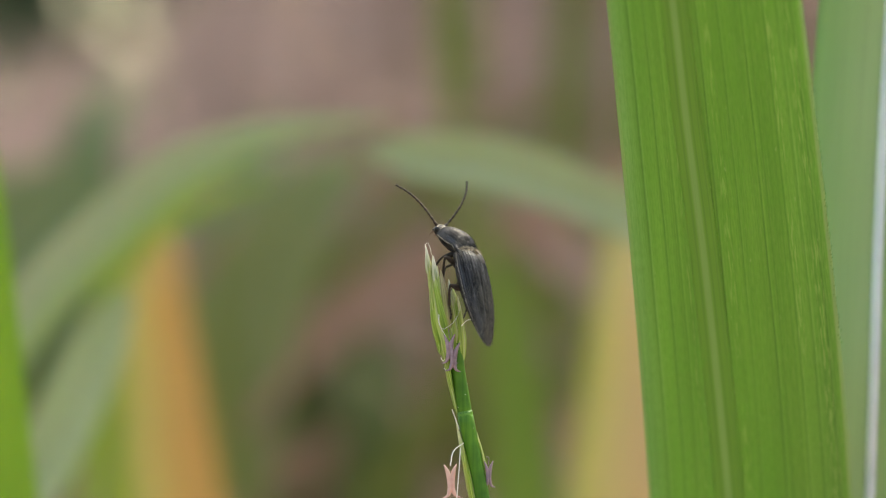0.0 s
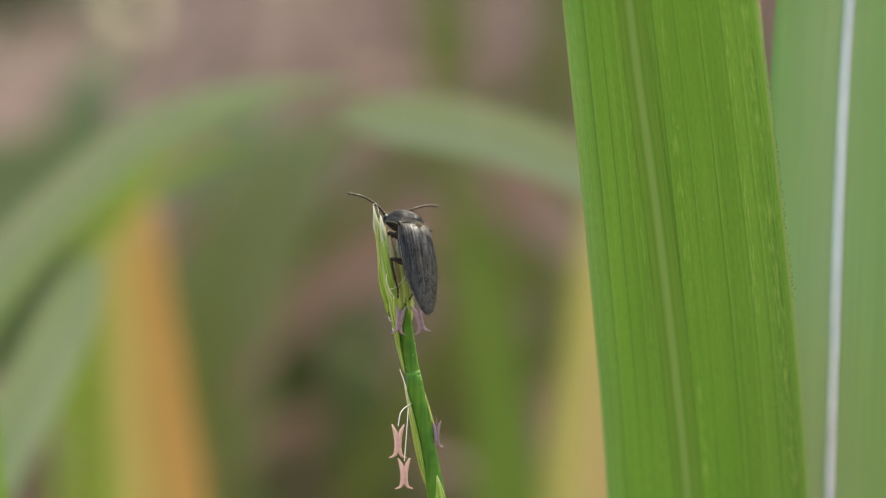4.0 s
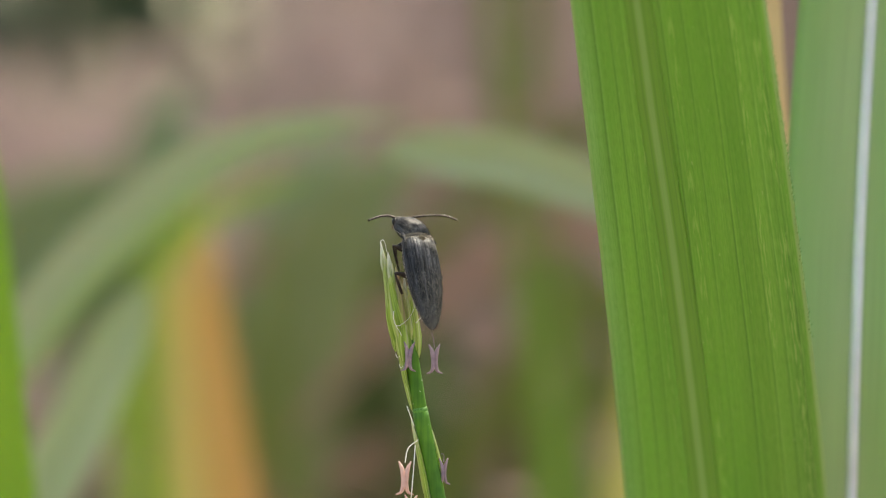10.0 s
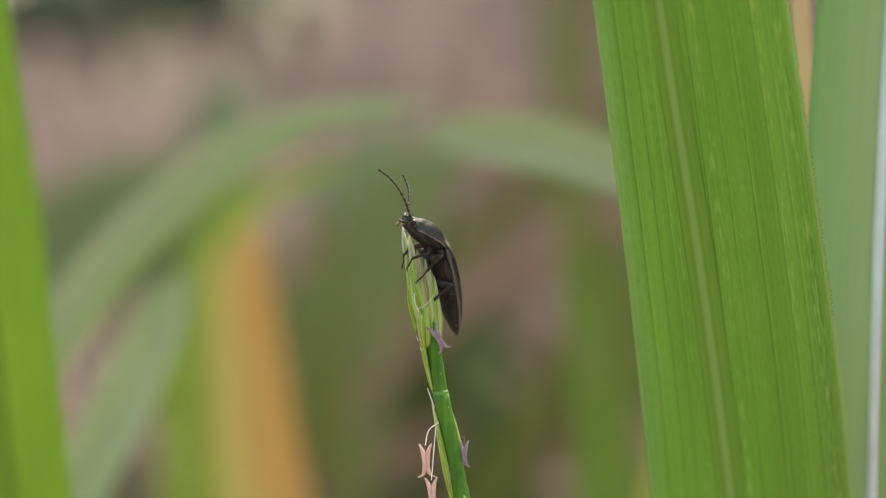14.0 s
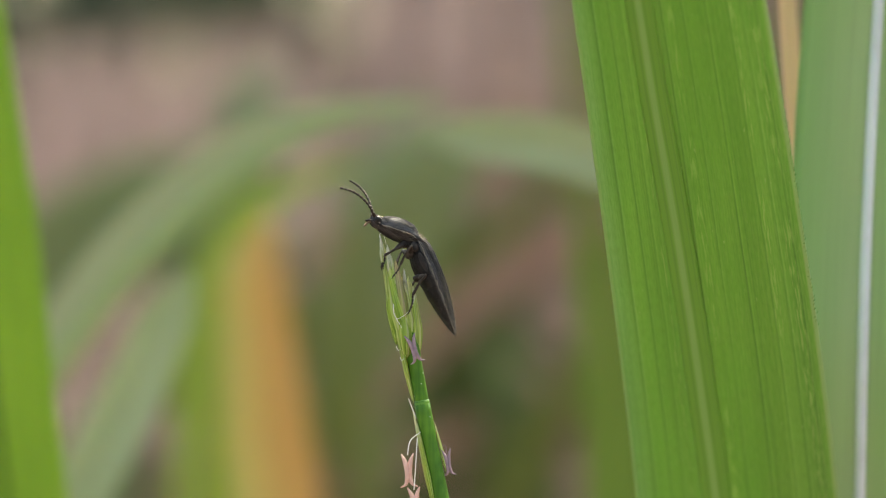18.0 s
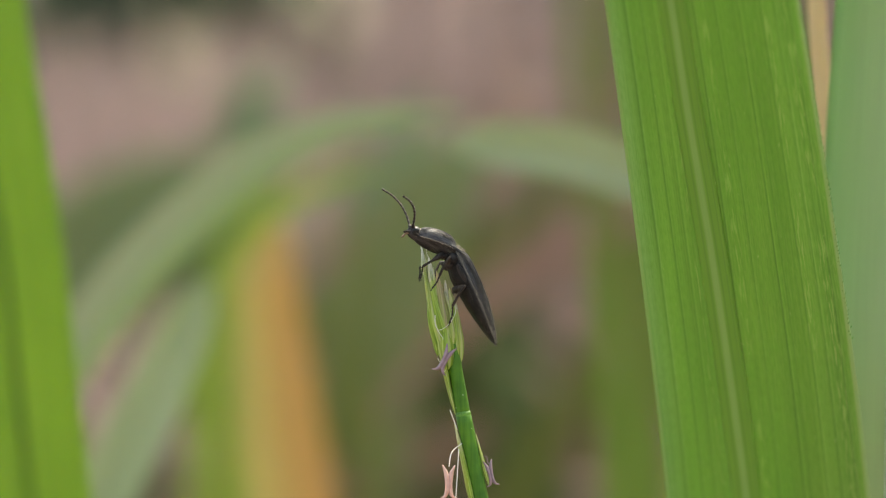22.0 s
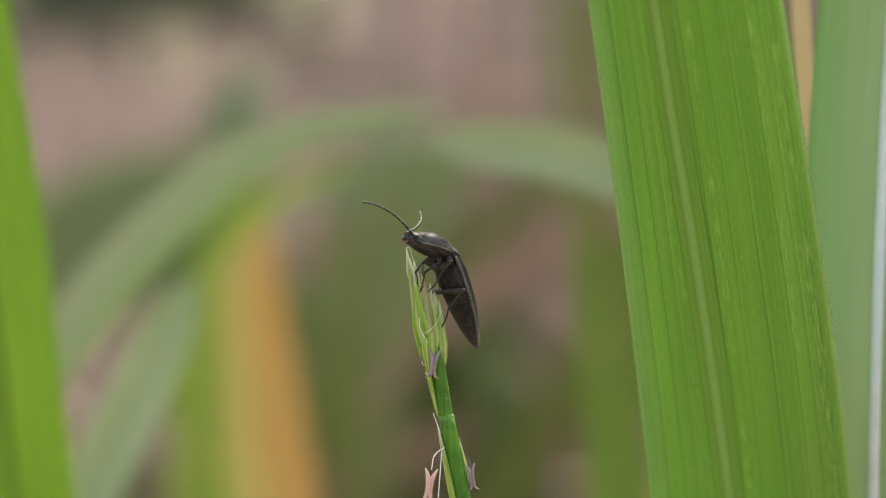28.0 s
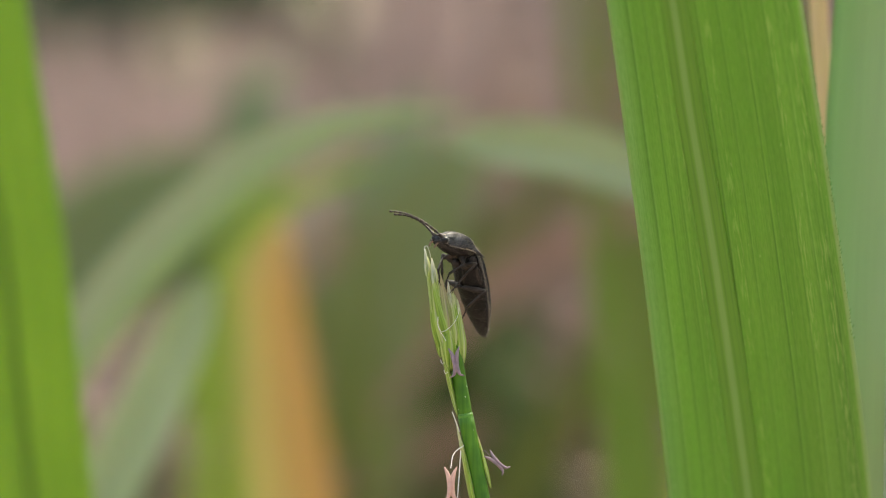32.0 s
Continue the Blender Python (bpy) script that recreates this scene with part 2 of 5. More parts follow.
M_NODE = plain_material("stem_node", (0.05, 0.16, 0.015), (0.1, 0.26, 0.02), 900, 0.4, 0.15)


def glume_material(name, base, mid, nerve, tip, tip_from=0.72):
    """Husk: u runs round it, v from foot to tip; fine pale nerves, papery pale tip and margins."""
    m, t, b = nodes_of(name)
    uv = t.nodes.new("ShaderNodeTexCoord").outputs["UV"]
    sep = t.nodes.new("ShaderNodeSeparateXYZ")
    t.links.new(uv, sep.inputs[0])
    col = ramp(t, mix(t, "ADD", 0.3, sep.outputs["Y"], noise_at(t, uv, 3.0, 3, (2, 1.5, 1))), [(0.1, base), (0.5, mid), (tip_from + 0.15, mid), (1.1, tip)])
    rays = noise_at(t, uv, 1.0, 2, (26, 1.2, 1))
    col = mix(t, "MIX", ramp(t, rays, [(0.5, (0, 0, 0)), (0.62, (0.95, 0.95, 0.95))]), col, nerve)
    col = mix(t, "MULTIPLY", 0.9, col, ramp(t, rays, [(0.36, (0.4, 0.52, 0.28)), (0.48, (1, 1, 1))]))
    margin = t.nodes.new("ShaderNodeMath")
    margin.operation = "PINGPONG"
    margin.inputs[1].default_value = 0.25
    t.links.new(sep.outputs["X"], margin.inputs[0])
    col = mix(t, "MIX", ramp(t, margin.outputs[0], [(0.0, (0.7, 0.7, 0.7)), (0.03, (0, 0, 0))]), col, tip)
    b.inputs["Roughness"].default_value = 0.42
    thin_leaf(t, b, col, 0.4)
    bump(t, b, rays, 0.4, 0.00005)
    return m


M_GLUME = glume_material("glume_green", (0.17, 0.31, 0.022), (0.30, 0.44, 0.045), (0.46, 0.57, 0.16), (0.56, 0.57, 0.30))
M_GLUME_PALE = glume_material("glume_pale", (0.25, 0.37, 0.05), (0.38, 0.48, 0.11), (0.50, 0.57, 0.22), (0.64, 0.63, 0.40))
M_GLUME_BROWN = glume_material("glume_brown", (0.25, 0.38, 0.045), (0.33, 0.34, 0.10), (0.44, 0.45, 0.17), (0.44, 0.34, 0.22), 0.5)
M_PAPERY = glume_material("glume_papery", (0.30, 0.42, 0.08), (0.46, 0.50, 0.28), (0.58, 0.58, 0.48), (0.70, 0.68, 0.62), 0.45)
M_SILK = plain_material("silk", (0.7, 0.7, 0.62), (0.85, 0.84, 0.78), 900, 0.5, 0.3)

M_ANTHER = plain_material("anther_mauve", (0.15, 0.10, 0.125), (0.31, 0.225, 0.255), 2500, 0.6, 0.15)
M_ANTHER_PINK = plain_material("anther_pink", (0.50, 0.28, 0.23), (0.62, 0.42, 0.35), 2500, 0.6, 0.15)


def downy_shell(name, dark, mid, down, amount, gloss):
    """Dark chitin with patches of fine pale hairs lying along the body, and a broad cool gloss."""
    m, t, b = nodes_of(name)
    co = t.nodes.new("ShaderNodeTexCoord").outputs["Object"]
    hair = noise_at(t, co, 15000.0, 3, (1, 0.25, 1))
    pits = t.nodes.new("ShaderNodeTexVoronoi")
    pits.inputs["Scale"].default_value = 11000.0
    t.links.new(co, pits.inputs["Vector"])
    grain = pits.outputs["Distance"]
    zone = noise_at(t, co, 700.0, 4, (1, 0.6, 1))
    col = ramp(t, mix(t, "MIX", 0.5, hair, grain), [(0.25, dark), (0.6, mid)])
    mask = t.nodes.new("ShaderNodeMath")
    mask.operation = "MULTIPLY"
    t.links.new(ramp(t, hair, [(0.34, (0.55, 0.55, 0.55)), (0.6, (1, 1, 1))]), mask.inputs[0])
    sep = t.nodes.new("ShaderNodeSeparateXYZ")
    t.links.new(co, sep.inputs[0])
    along = t.nodes.new("ShaderNodeMapRange")
    along.inputs["From Min"].default_value, along.inputs["From Max"].default_value = -0.0076, 0.0030
    t.links.new(mix(t, "ADD", 1.0, sep.outputs["Y"], mix(t, "MULTIPLY", 1.0, zone, (0.0012, 0.0012, 0.0012))), along.inputs["Value"])
    # hind half and base band of the wing cases downy, the rest nearly bare
    cover = ramp(t, along.outputs[0], [(p, (a * amount, a * amount, a * amount)) for p, a in ((0.0, 0.2), (0.40, 0.16), (0.52, 0.08), (0.645, 0.1), (0.672, 1.5), (0.712, 1.9), (0.73, 0.4), (0.78, 0.16), (0.95, 0.16), (1.0, 0.45))])
    patchy = ramp(t, zone, [(0.36, (0.5, 0.5, 0.5)), (0.6, (1, 1, 1))])
    t.links.new(mix(t, "MULTIPLY", 1.0, cover, patchy), mask.inputs[1])
    col = mix(t, "MIX", mask.outputs[0], col, down)
    t.links.new(col, b.inputs["Base Color"])
    b.inputs["Roughness"].default_value = 0.8
    b.inputs["Specular IOR Level"].default_value = 0.0
    bump(t, b, mix(t, "MIX", 0.55, hair, grain), 0.9, 0.00004)
    gl = t.nodes.new("ShaderNodeBsdfGlossy")
    pitted = ramp(t, grain, [(0.1, gloss), (0.6, tuple(0.3 * g for g in gloss))])
    streaks = ramp(t, noise_at(t, co, 3200.0, 3, (1, 0.16, 1)), [(0.36, (0.15, 0.15, 0.15)), (0.64, (1.9, 1.9, 1.9))])
    t.links.new(mix(t, "MULTIPLY", 1.0, pitted, streaks), gl.inputs["Color"])
    gl.inputs["Roughness"].default_value = 0.38
    t.links.new(b.inputs["Normal"].links[0].from_socket, gl.inputs["Normal"])
    ad = t.nodes.new("ShaderNodeAddShader")
    t.links.new(b.outputs[0], ad.inputs[0])
    t.links.new(gl.outputs[0], ad.inputs[1])
    t.links.new(ad.outputs[0], t.nodes["Material Output"].inputs["Surface"])
    return m


M_SHELL = downy_shell("beetle_shell", (0.004, 0.004, 0.005), (0.011, 0.0108, 0.0115), (0.07, 0.066, 0.06), 0.5, (0.044, 0.044, 0.047))
M_UNDER = plain_material("beetle_underside", (0.0022, 0.002, 0.002), (0.0125, 0.011, 0.0103), 9000, 0.5, 0, 0.0, 1.0, 0.00006, 0.16)
M_LEG = plain_material("beetle_leg", (0.010, 0.008, 0.007), (0.045, 0.036, 0.030), 7000, 0.65, 0, 0.0, 0.5, 0.00003, 0.12)
M_COXA = plain_material("beetle_coxa", (0.012, 0.010, 0.009), (0.05, 0.042, 0.037), 8000, 0.6, 0, 0.0, 0.3, 0.00002, 0.1)
M_FEELER = plain_material("beetle_antenna", (0.008, 0.005, 0.004), (0.03, 0.02, 0.014), 4000, 0.55, 0, 0.0, 0.3, 0.00002, 0.2)
M_EYE = plain_material("beetle_eye", (0.004, 0.004, 0.004), (0.008, 0.008, 0.008), 9000, 0.3, 0, 0, 0.2, 0.00001, 0.25)
M_PALP = plain_material("beetle_palp", (0.10, 0.055, 0.026), (0.17, 0.10, 0.055), 4000, 0.5)
M_FUR = plain_material("beetle_down", (0.03, 0.025, 0.018), (0.15, 0.125, 0.09), 6000, 0.8, 0, 0, 0.3, 0.0001, 0.0)
M_HAIR = plain_material("beetle_hair", (0.06, 0.055, 0.048), (0.17, 0.155, 0.13), 3000, 0.8, 0, 0, 0.0, 0.0001, 0.0)
M_TUFT = plain_material("pale_hair", (0.20, 0.175, 0.135), (0.46, 0.41, 0.33), 5000, 0.8, 0, 0, 0.0, 0.0001, 0.0)
M_PLATE = plain_material("beetle_side_plate", (0.007, 0.006, 0.0055), (0.04, 0.034, 0.03), 9000, 0.55, 0, 0.0, 1.0, 0.00006, 0.2)
M_FRINGE = plain_material("pale_fringe", (0.04, 0.036, 0.03), (0.13, 0.115, 0.094), 9000, 0.8)
M_SOIL = plain_material("soil_and_litter", (0.10, 0.07, 0.055), (0.26, 0.19, 0.15), 9, 0.95, 0, 0, 0.8, 0.02)
M_DRYGRASS = mixed_stuff("dry_grass", [(0.0, (0.115, 0.08, 0.068)), (0.3, (0.185, 0.13, 0.112)), (0.7, (0.27, 0.192, 0.175)), (1.0, (0.44, 0.33, 0.31))], 0.2, 0.7, (0.14, 0.14, 0.055), 13.0)
# darker than the tall grass: shade near the ground is put into the colour
M_LITTER = mixed_stuff("low_dry_grass", [(0.0, (0.09, 0.06, 0.045)), (0.5, (0.20, 0.14, 0.105)), (1.0, (0.32, 0.24, 0.18))])
M_PLUME = mixed_stuff("seed_plumes", [(0.0, (0.20, 0.145, 0.138)), (1.0, (0.41, 0.312, 0.295))], 0.35)
M_GREENGRASS = mixed_stuff("green_grass", [(0.0, (0.05, 0.10, 0.02)), (0.5, (0.10, 0.19, 0.03)), (1.0, (0.18, 0.27, 0.06))], 0.3)
M_HEDGE = mixed_stuff("hedge_leaves", [(0.0, (0.015, 0.035, 0.012)), (1.0, (0.04, 0.08, 0.03))], 0.15)


def two_tone(name, left, middle, right, through_light=0.3, at=(0.22, 0.5, 0.82)):
    """Withering leaf: its colour changes across the blade."""
    m, t, b = nodes_of(name)
    uv = t.nodes.new("ShaderNodeTexCoord").outputs["UV"]
    sep = t.nodes.new("ShaderNodeSeparateXYZ")
    t.links.new(uv, sep.inputs[0])
    wob = mix(t, "ADD", 0.25, sep.outputs["X"], noise_at(t, uv, 4.0, 3, (3, 20, 1)))
    col = ramp(t, wob, [(at[0], left), (at[1], middle), (at[2], right)])
    col = mix(t, "MULTIPLY", 0.4, col, ramp(t, noise_at(t, uv, 40.0, 4, (3, 1, 1)), [(0.3, (0.6, 0.6, 0.6)), (0.7, (1, 1, 1))]))
    b.inputs["Roughness"].default_value = 0.6
    thin_leaf(t, b, col, through_light)
    return m


M_LEAF_BACK = two_tone("leaf_blue_green", (0.215, 0.34, 0.125), (0.28, 0.372, 0.18), (0.215, 0.342, 0.12), 0.3, (0.2, 0.55, 0.95))
M_FAR = blade_material("far_leaf", (0.215, 0.255, 0.135), (0.18, 0.225, 0.11), (0.25, 0.285, 0.16), 0.2, 10, 0.75)
M_FARSOFT = blade_material("soft_green_leaf", (0.225, 0.255, 0.125), (0.20, 0.23, 0.105), (0.25, 0.28, 0.145), 0.25, 6, 0.75)
M_STRAW = blade_material("dry_strap_leaf", (0.35, 0.235, 0.205), (0.28, 0.185, 0.16), (0.41, 0.28, 0.25), 0.25, 8, 0.75)
# darker leaf green: the shade low in the grass is in the colour
M_FARDARK = blade_material("leaf_with_painted_shade", (0.10, 0.125, 0.045), (0.08, 0.105, 0.035), (0.12, 0.145, 0.055), 0.2, 10, 0.75)
M_FARGREEN = blade_material("olive_leaf", (0.18, 0.205, 0.06), (0.15, 0.175, 0.045), (0.215, 0.24, 0.075), 0.3, 10, 0.75)
M_ARC_L = two_tone("arched_leaf_dull", (0.33, 0.37, 0.225), (0.325, 0.38, 0.205), (0.28, 0.36, 0.11), 0.25, (0.3, 0.7, 1.05))
M_LIME = blade_material("yellow_green_leaf", (0.32, 0.41, 0.055), (0.28, 0.37, 0.045), (0.36, 0.44, 0.075), 0.35, 10)
M_OLIVE = blade_material("narrow_olive_blade", (0.205, 0.235, 0.07), (0.175, 0.205, 0.055), (0.235, 0.265, 0.085), 0.3, 8, 0.75)
M_FRESH_DULL = blade_material("dull_fresh_leaf", (0.195, 0.275, 0.055), (0.175, 0.25, 0.045), (0.22, 0.30, 0.065), 0.3, 8, 0.75)
M_YELLOW = two_tone("withering_leaf", (0.42, 0.41, 0.10), (0.54, 0.42, 0.125), (0.515, 0.315, 0.09), 0.3, (0.2, 0.45, 0.85))
M_YELLOW_B = two_tone("withering_leaf_pale", (0.42, 0.41, 0.10), (0.58, 0.48, 0.20), (0.56, 0.41, 0.21))


# ---- mesh helpers ----
def mesh_of(name, verts, faces, mat, uvs=None, smooth=True):
    me = bpy.data.meshes.new(name)
    me.from_pydata([tuple(v) for v in verts], [], faces)
    me.materials.append(mat)
    if smooth:
        me.polygons.foreach_set("use_smooth", [True] * len(me.polygons))
    if uvs is not None:
        layer = me.uv_layers.new(name="UVMap")
        idx = np.empty(len(me.loops), dtype=np.int32)
        me.loops.foreach_get("vertex_index", idx)
        layer.data.foreach_set("uv", np.asarray(uvs, dtype=np.float32)[idx].ravel())
    me.update()
    return me


def put(name, me, parent=None, label=""):
    ob = new(name, me)
    if parent is not None:
        ob.parent = parent
    if label:
        ob["label"] = label
    return ob


def thing(name, at, label, category, group="", kind=""):
    ob = new(name)
    ob.location = at
    ob.empty_display_size = 0.002
    return tagged(ob, label, category, group, kind)


def smooth_line(points, count):
    """A smooth line through a few points, the same number of samples in each span."""
    p = np.array(points, float)
    h = np.linalg.norm(np.diff(p[:, :3], axis=0), axis=1) + 1e-9
    slope = np.diff(p, axis=0) / h[:, None]
    tan = np.vstack([slope[:1], (slope[:-1] * h[1:, None] + slope[1:] * h[:-1, None]) / (h[1:] + h[:-1])[:, None], slope[-1:]])
    out = []
    for s in np.linspace(0, len(points) - 1 - 1e-9, count):
        i, f = int(s), s - int(s)
        a, b, c, d = 2 * f**3 - 3 * f**2 + 1, f**3 - 2 * f**2 + f, 3 * f**2 - 2 * f**3, f**3 - f**2
        out.append(a * p[i] + b * h[i] * tan[i] + c * p[i + 1] + d * h[i] * tan[i + 1])
    return np.array(out)


def tube(points, radii, sides=8, cap=True):
    """Vertices and faces of a tapered tube."""
    p = np.array(points, float)
    tan = np.gradient(p, axis=0)
    tan /= np.linalg.norm(tan, axis=1)[:, None] + 1e-12
    ref = np.array([0.31, 0.83, 0.46])
    verts, faces = [], []
    for q, t3, r in zip(p, tan, radii):
        u = np.cross(t3, ref)
        u /= np.linalg.norm(u)
        w = np.cross(t3, u)
        for k in range(sides):
            a = 2 * math.pi * k / sides
            verts.append(q + r * (math.cos(a) * u + math.sin(a) * w))
    for i in range(len(p) - 1):
        for k in range(sides):
            k2 = (k + 1) % sides
            faces.append((i * sides + k, i * sides + k2, (i + 1) * sides + k2, (i + 1) * sides + k))
    if cap:
        faces.append(tuple(range(sides - 1, -1, -1)))
        faces.append(tuple((len(p) - 1) * sides + k for k in range(sides)))
    return verts, faces


def joined(*pieces):
    verts, faces = [], []
    for v, f in pieces:
        o = len(verts)
        verts += list(v)
        faces += [tuple(i + o for i in q) for q in f]
    return verts, faces


def scaled(piece, k=0.001):
    v, f = piece
    return [np.array(q) * k for q in v], f


def ball(center, radii, n=10, m=14):
    verts, faces = [], []
    for i in range(n + 1):
        a = math.pi * i / n
        for j in range(m):
            b = 2 * math.pi * j / m
            verts.append(np.array(center) + np.array([radii[0] * math.sin(a) * math.cos(b), radii[1] * math.cos(a), radii[2] * math.sin(a) * math.sin(b)]))
    for i in range(n):
        for j in range(m):
            j2 = (j + 1) % m
            faces.append((i * m + j, (i + 1) * m + j, (i + 1) * m + j2, i * m + j2))
    return verts, faces


def ribbon(line, halves, sides, fold=0.15, across=14, ripple=0.0, thick=0.00015):
    """A leaf blade along a line: half widths, side vectors, a folded cross-section, and thickness. Returns vertices, faces, uvs."""
    p, s = np.array(line, float), np.array(sides, float)
    tan = np.gradient(p, axis=0)
    tan /= np.linalg.norm(tan, axis=1)[:, None] + 1e-12
    length = np.r_[0, np.cumsum(np.linalg.norm(np.diff(p, axis=0), axis=1))]
    nrm = np.cross(s, tan)
    nrm /= np.linalg.norm(nrm, axis=1)[:, None] + 1e-12
    verts, uvs, faces = [], [], []
    n = across + 1
    for lift in (0.0, -thick):
        for i in range(len(p)):
            for j in range(n):
                u = 2 * j / across - 1
                h = halves[i] * (fold * (abs(u) ** 1.3) + ripple * math.sin(9 * u + 40 * length[i]))
                verts.append(p[i] + s[i] * u * halves[i] + nrm[i] * (h + lift))
                uvs.append((j / across, length[i]))
    rows = len(p)
    for k in range(2):
        for i in range(rows - 1):
            for j in range(across):
                a = k * rows * n + i * n + j
                q = (a, a + 1, a + n + 1, a + n)
                faces.append(q if k == 0 else q[::-1])
    for i in range(rows - 1):
        for j in (0, across):
            a, b = i * n + j, rows * n + i * n + j
            faces.append((a, a + n, b + n, b) if j == 0 else (a + n, a, b, b + n))
    return verts, faces, uvs


def leaf_thing(name, points, mat, label, category="leaf", group="", side=None, fold=0.15, rows=60, across=14, rib=None, rib_label="", base=None, ripple=0.0):
    """points: (x, y, z, half width) in millimetres, z from the eye's height; the blade's sides lie along side, or square to the line in the picture plane."""
    pts = smooth_line(points, rows)
    line = pts[:, :3] / 1000 + np.array([0, 0, EYE_Z])
    halves = np.maximum(pts[:, 3], 0.05) / 1000
    tan = np.gradient(line, axis=0)
    if side is None:
        sides = np.cross(tan, (0, -1, 0))
    else:
        sides = np.tile(np.array(side, float), (rows, 1))
        sides -= (sides * tan).sum(1)[:, None] * tan / (tan * tan).sum(1)[:, None]
    sides /= np.linalg.norm(sides, axis=1)[:, None] + 1e-12
    root = line[0] if base is None else np.array(base)
    ob = thing(name, root, label, category, group)
    v, f, uv = ribbon(line - root, halves, sides, fold, across, ripple)
    put("blade", mesh_of("blade", v, f, mat, uv), ob)
    if rib is None:
        rib = (mat, halves.max() * 0.07, 0.0)
    if rib:
        mat_r, r, lift = rib
        nrm = np.cross(sides, tan)
        nrm /= np.linalg.norm(nrm, axis=1)[:, None]
        keep = slice(0, rows)
        put("midrib", mesh_of("midrib", *tube((line - root + nrm * lift)[keep], r * np.minimum(1, halves / halves.max() + 0.15), 8), mat_r, [(0.5, 0.01 * (k // 8)) for k in range(rows * 8)]), ob, rib_label)
    return ob


# ---- ground ----
def ground():
    n, half = 90, 40.0
    g = np.sign(np.linspace(-1, 1, n)) * np.abs(np.linspace(-1, 1, n)) ** 3 * half
    verts = [(x, y + 1.0, 0.03 * noise.noise((x * 1.7, y * 1.7, 0)) - 0.01) for y in g for x in g]
    faces = [(j * n + i, j * n + i + 1, (j + 1) * n + i + 1, (j + 1) * n + i) for j in range(n - 1) for i in range(n - 1)]
    ob = put("ground", mesh_of("ground", verts, faces, M_SOIL))
    tagged(ob, "brown soil covered with dry plant litter", "ground", kind="structure")


def grass_stuff(name, mat, label, count, region, heights, widths, lean, seed, avoid=0.0):
    """Many narrow blades in one mesh: each a bent strip of four spans."""
    rng = np.random.default_rng(seed)
    x0, x1, y0, y1 = region
    verts, faces = [], []
    for _ in range(count):
        y = y0 + (y1 - y0) * rng.random()
        wide = (x1 - x0) * (0.8 + 0.2 * (y - y0) / max(y1 - y0, 1e-6)) / 2
        x = (x0 + x1) / 2 + wide * (2 * rng.random() - 1)
        h, w = rng.uniform(*heights), rng.uniform(*widths)
        a, d = rng.random() * 2 * math.pi, rng.uniform(0.2, 1) * lean * h
        turn = rng.random() * math.pi
        if y > 0.3 and min(x / (y + 0.29), (x + math.cos(a) * d) / (y + math.sin(a) * d + 0.29)) < -0.055:
            h = min(h, EYE_Z + (0.048 + 0.014 * rng.random()) * (y + 0.29))
        sx, sy = math.cos(turn) * w, math.sin(turn) * w
        o = len(verts)
        for k in range(5):
            f = k / 4
            cx, cy, cz = x + math.cos(a) * d * f * f, y + math.sin(a) * d * f * f, h * f * (1 - 0.12 * f) - 0.02
            t = 1 - 0.85 * f**1.5
            verts += [(cx - sx * t, cy - sy * t, cz), (cx + sx * t, cy + sy * t, cz)]
        faces += [(o + 2 * k, o + 2 * k + 1, o + 2 * k + 3, o + 2 * k + 2) for k in range(4)]
    ob = put(name, mesh_of(name, verts, faces, mat))
    return tagged(ob, label, "grass", kind="stuff")


def hedge():
    rng = np.random.default_rng(5)
    verts, faces = [], []
    for _ in range(30000):
        x, y, z = rng.uniform(-6, 6), 7 + rng.normal() * 0.6, 2.3 * rng.random() ** 0.85
        s = rng.uniform(0.04, 0.1)
        u, w = rng.normal(size=3), rng.normal(size=3)
        u, w = u / np.linalg.norm(u) * s, w / np.linalg.norm(w) * s * 0.6
        o = len(verts)
        c = np.array([x, y, z])
        verts += [c - u, c + w, c + u, c - w]
        faces.append((o, o + 1, o + 2, o + 3))
    ob = put("hedge", mesh_of("hedge", verts, faces, M_HEDGE))
    tagged(ob, "dark green hedge far behind the dry grass", "hedge", kind="stuff")


ground()
hedge()
grass_stuff("dry_grass", M_DRYGRASS, "tall pinkish brown dry grass standing in the field", 20000, (-2.0, 2.0, 0.9, 3.6), (0.5, 1.45), (0.003, 0.009), 0.6, 11)
grass_stuff("low_grass", M_LITTER, "low bent brown dry grass over the soil", 4500, (-0.7, 0.7, 0.45, 1.4), (0.15, 0.55), (0.002, 0.005), 0.5, 12)
grass_stuff("green_grass", M_GREENGRASS, "green grass growing between dry stems", 260, (-0.45, 0.45, 0.5, 1.1), (0.45, 0.78), (0.004, 0.009), 0.6, 13)



grass_stuff("short_grass", M_LITTER, "short sparse dry grass covering the meadow soil", 16000, (-4.5, 4.5, -4.5, 5.5), (0.04, 0.2), (0.002, 0.005), 0.6, 14)


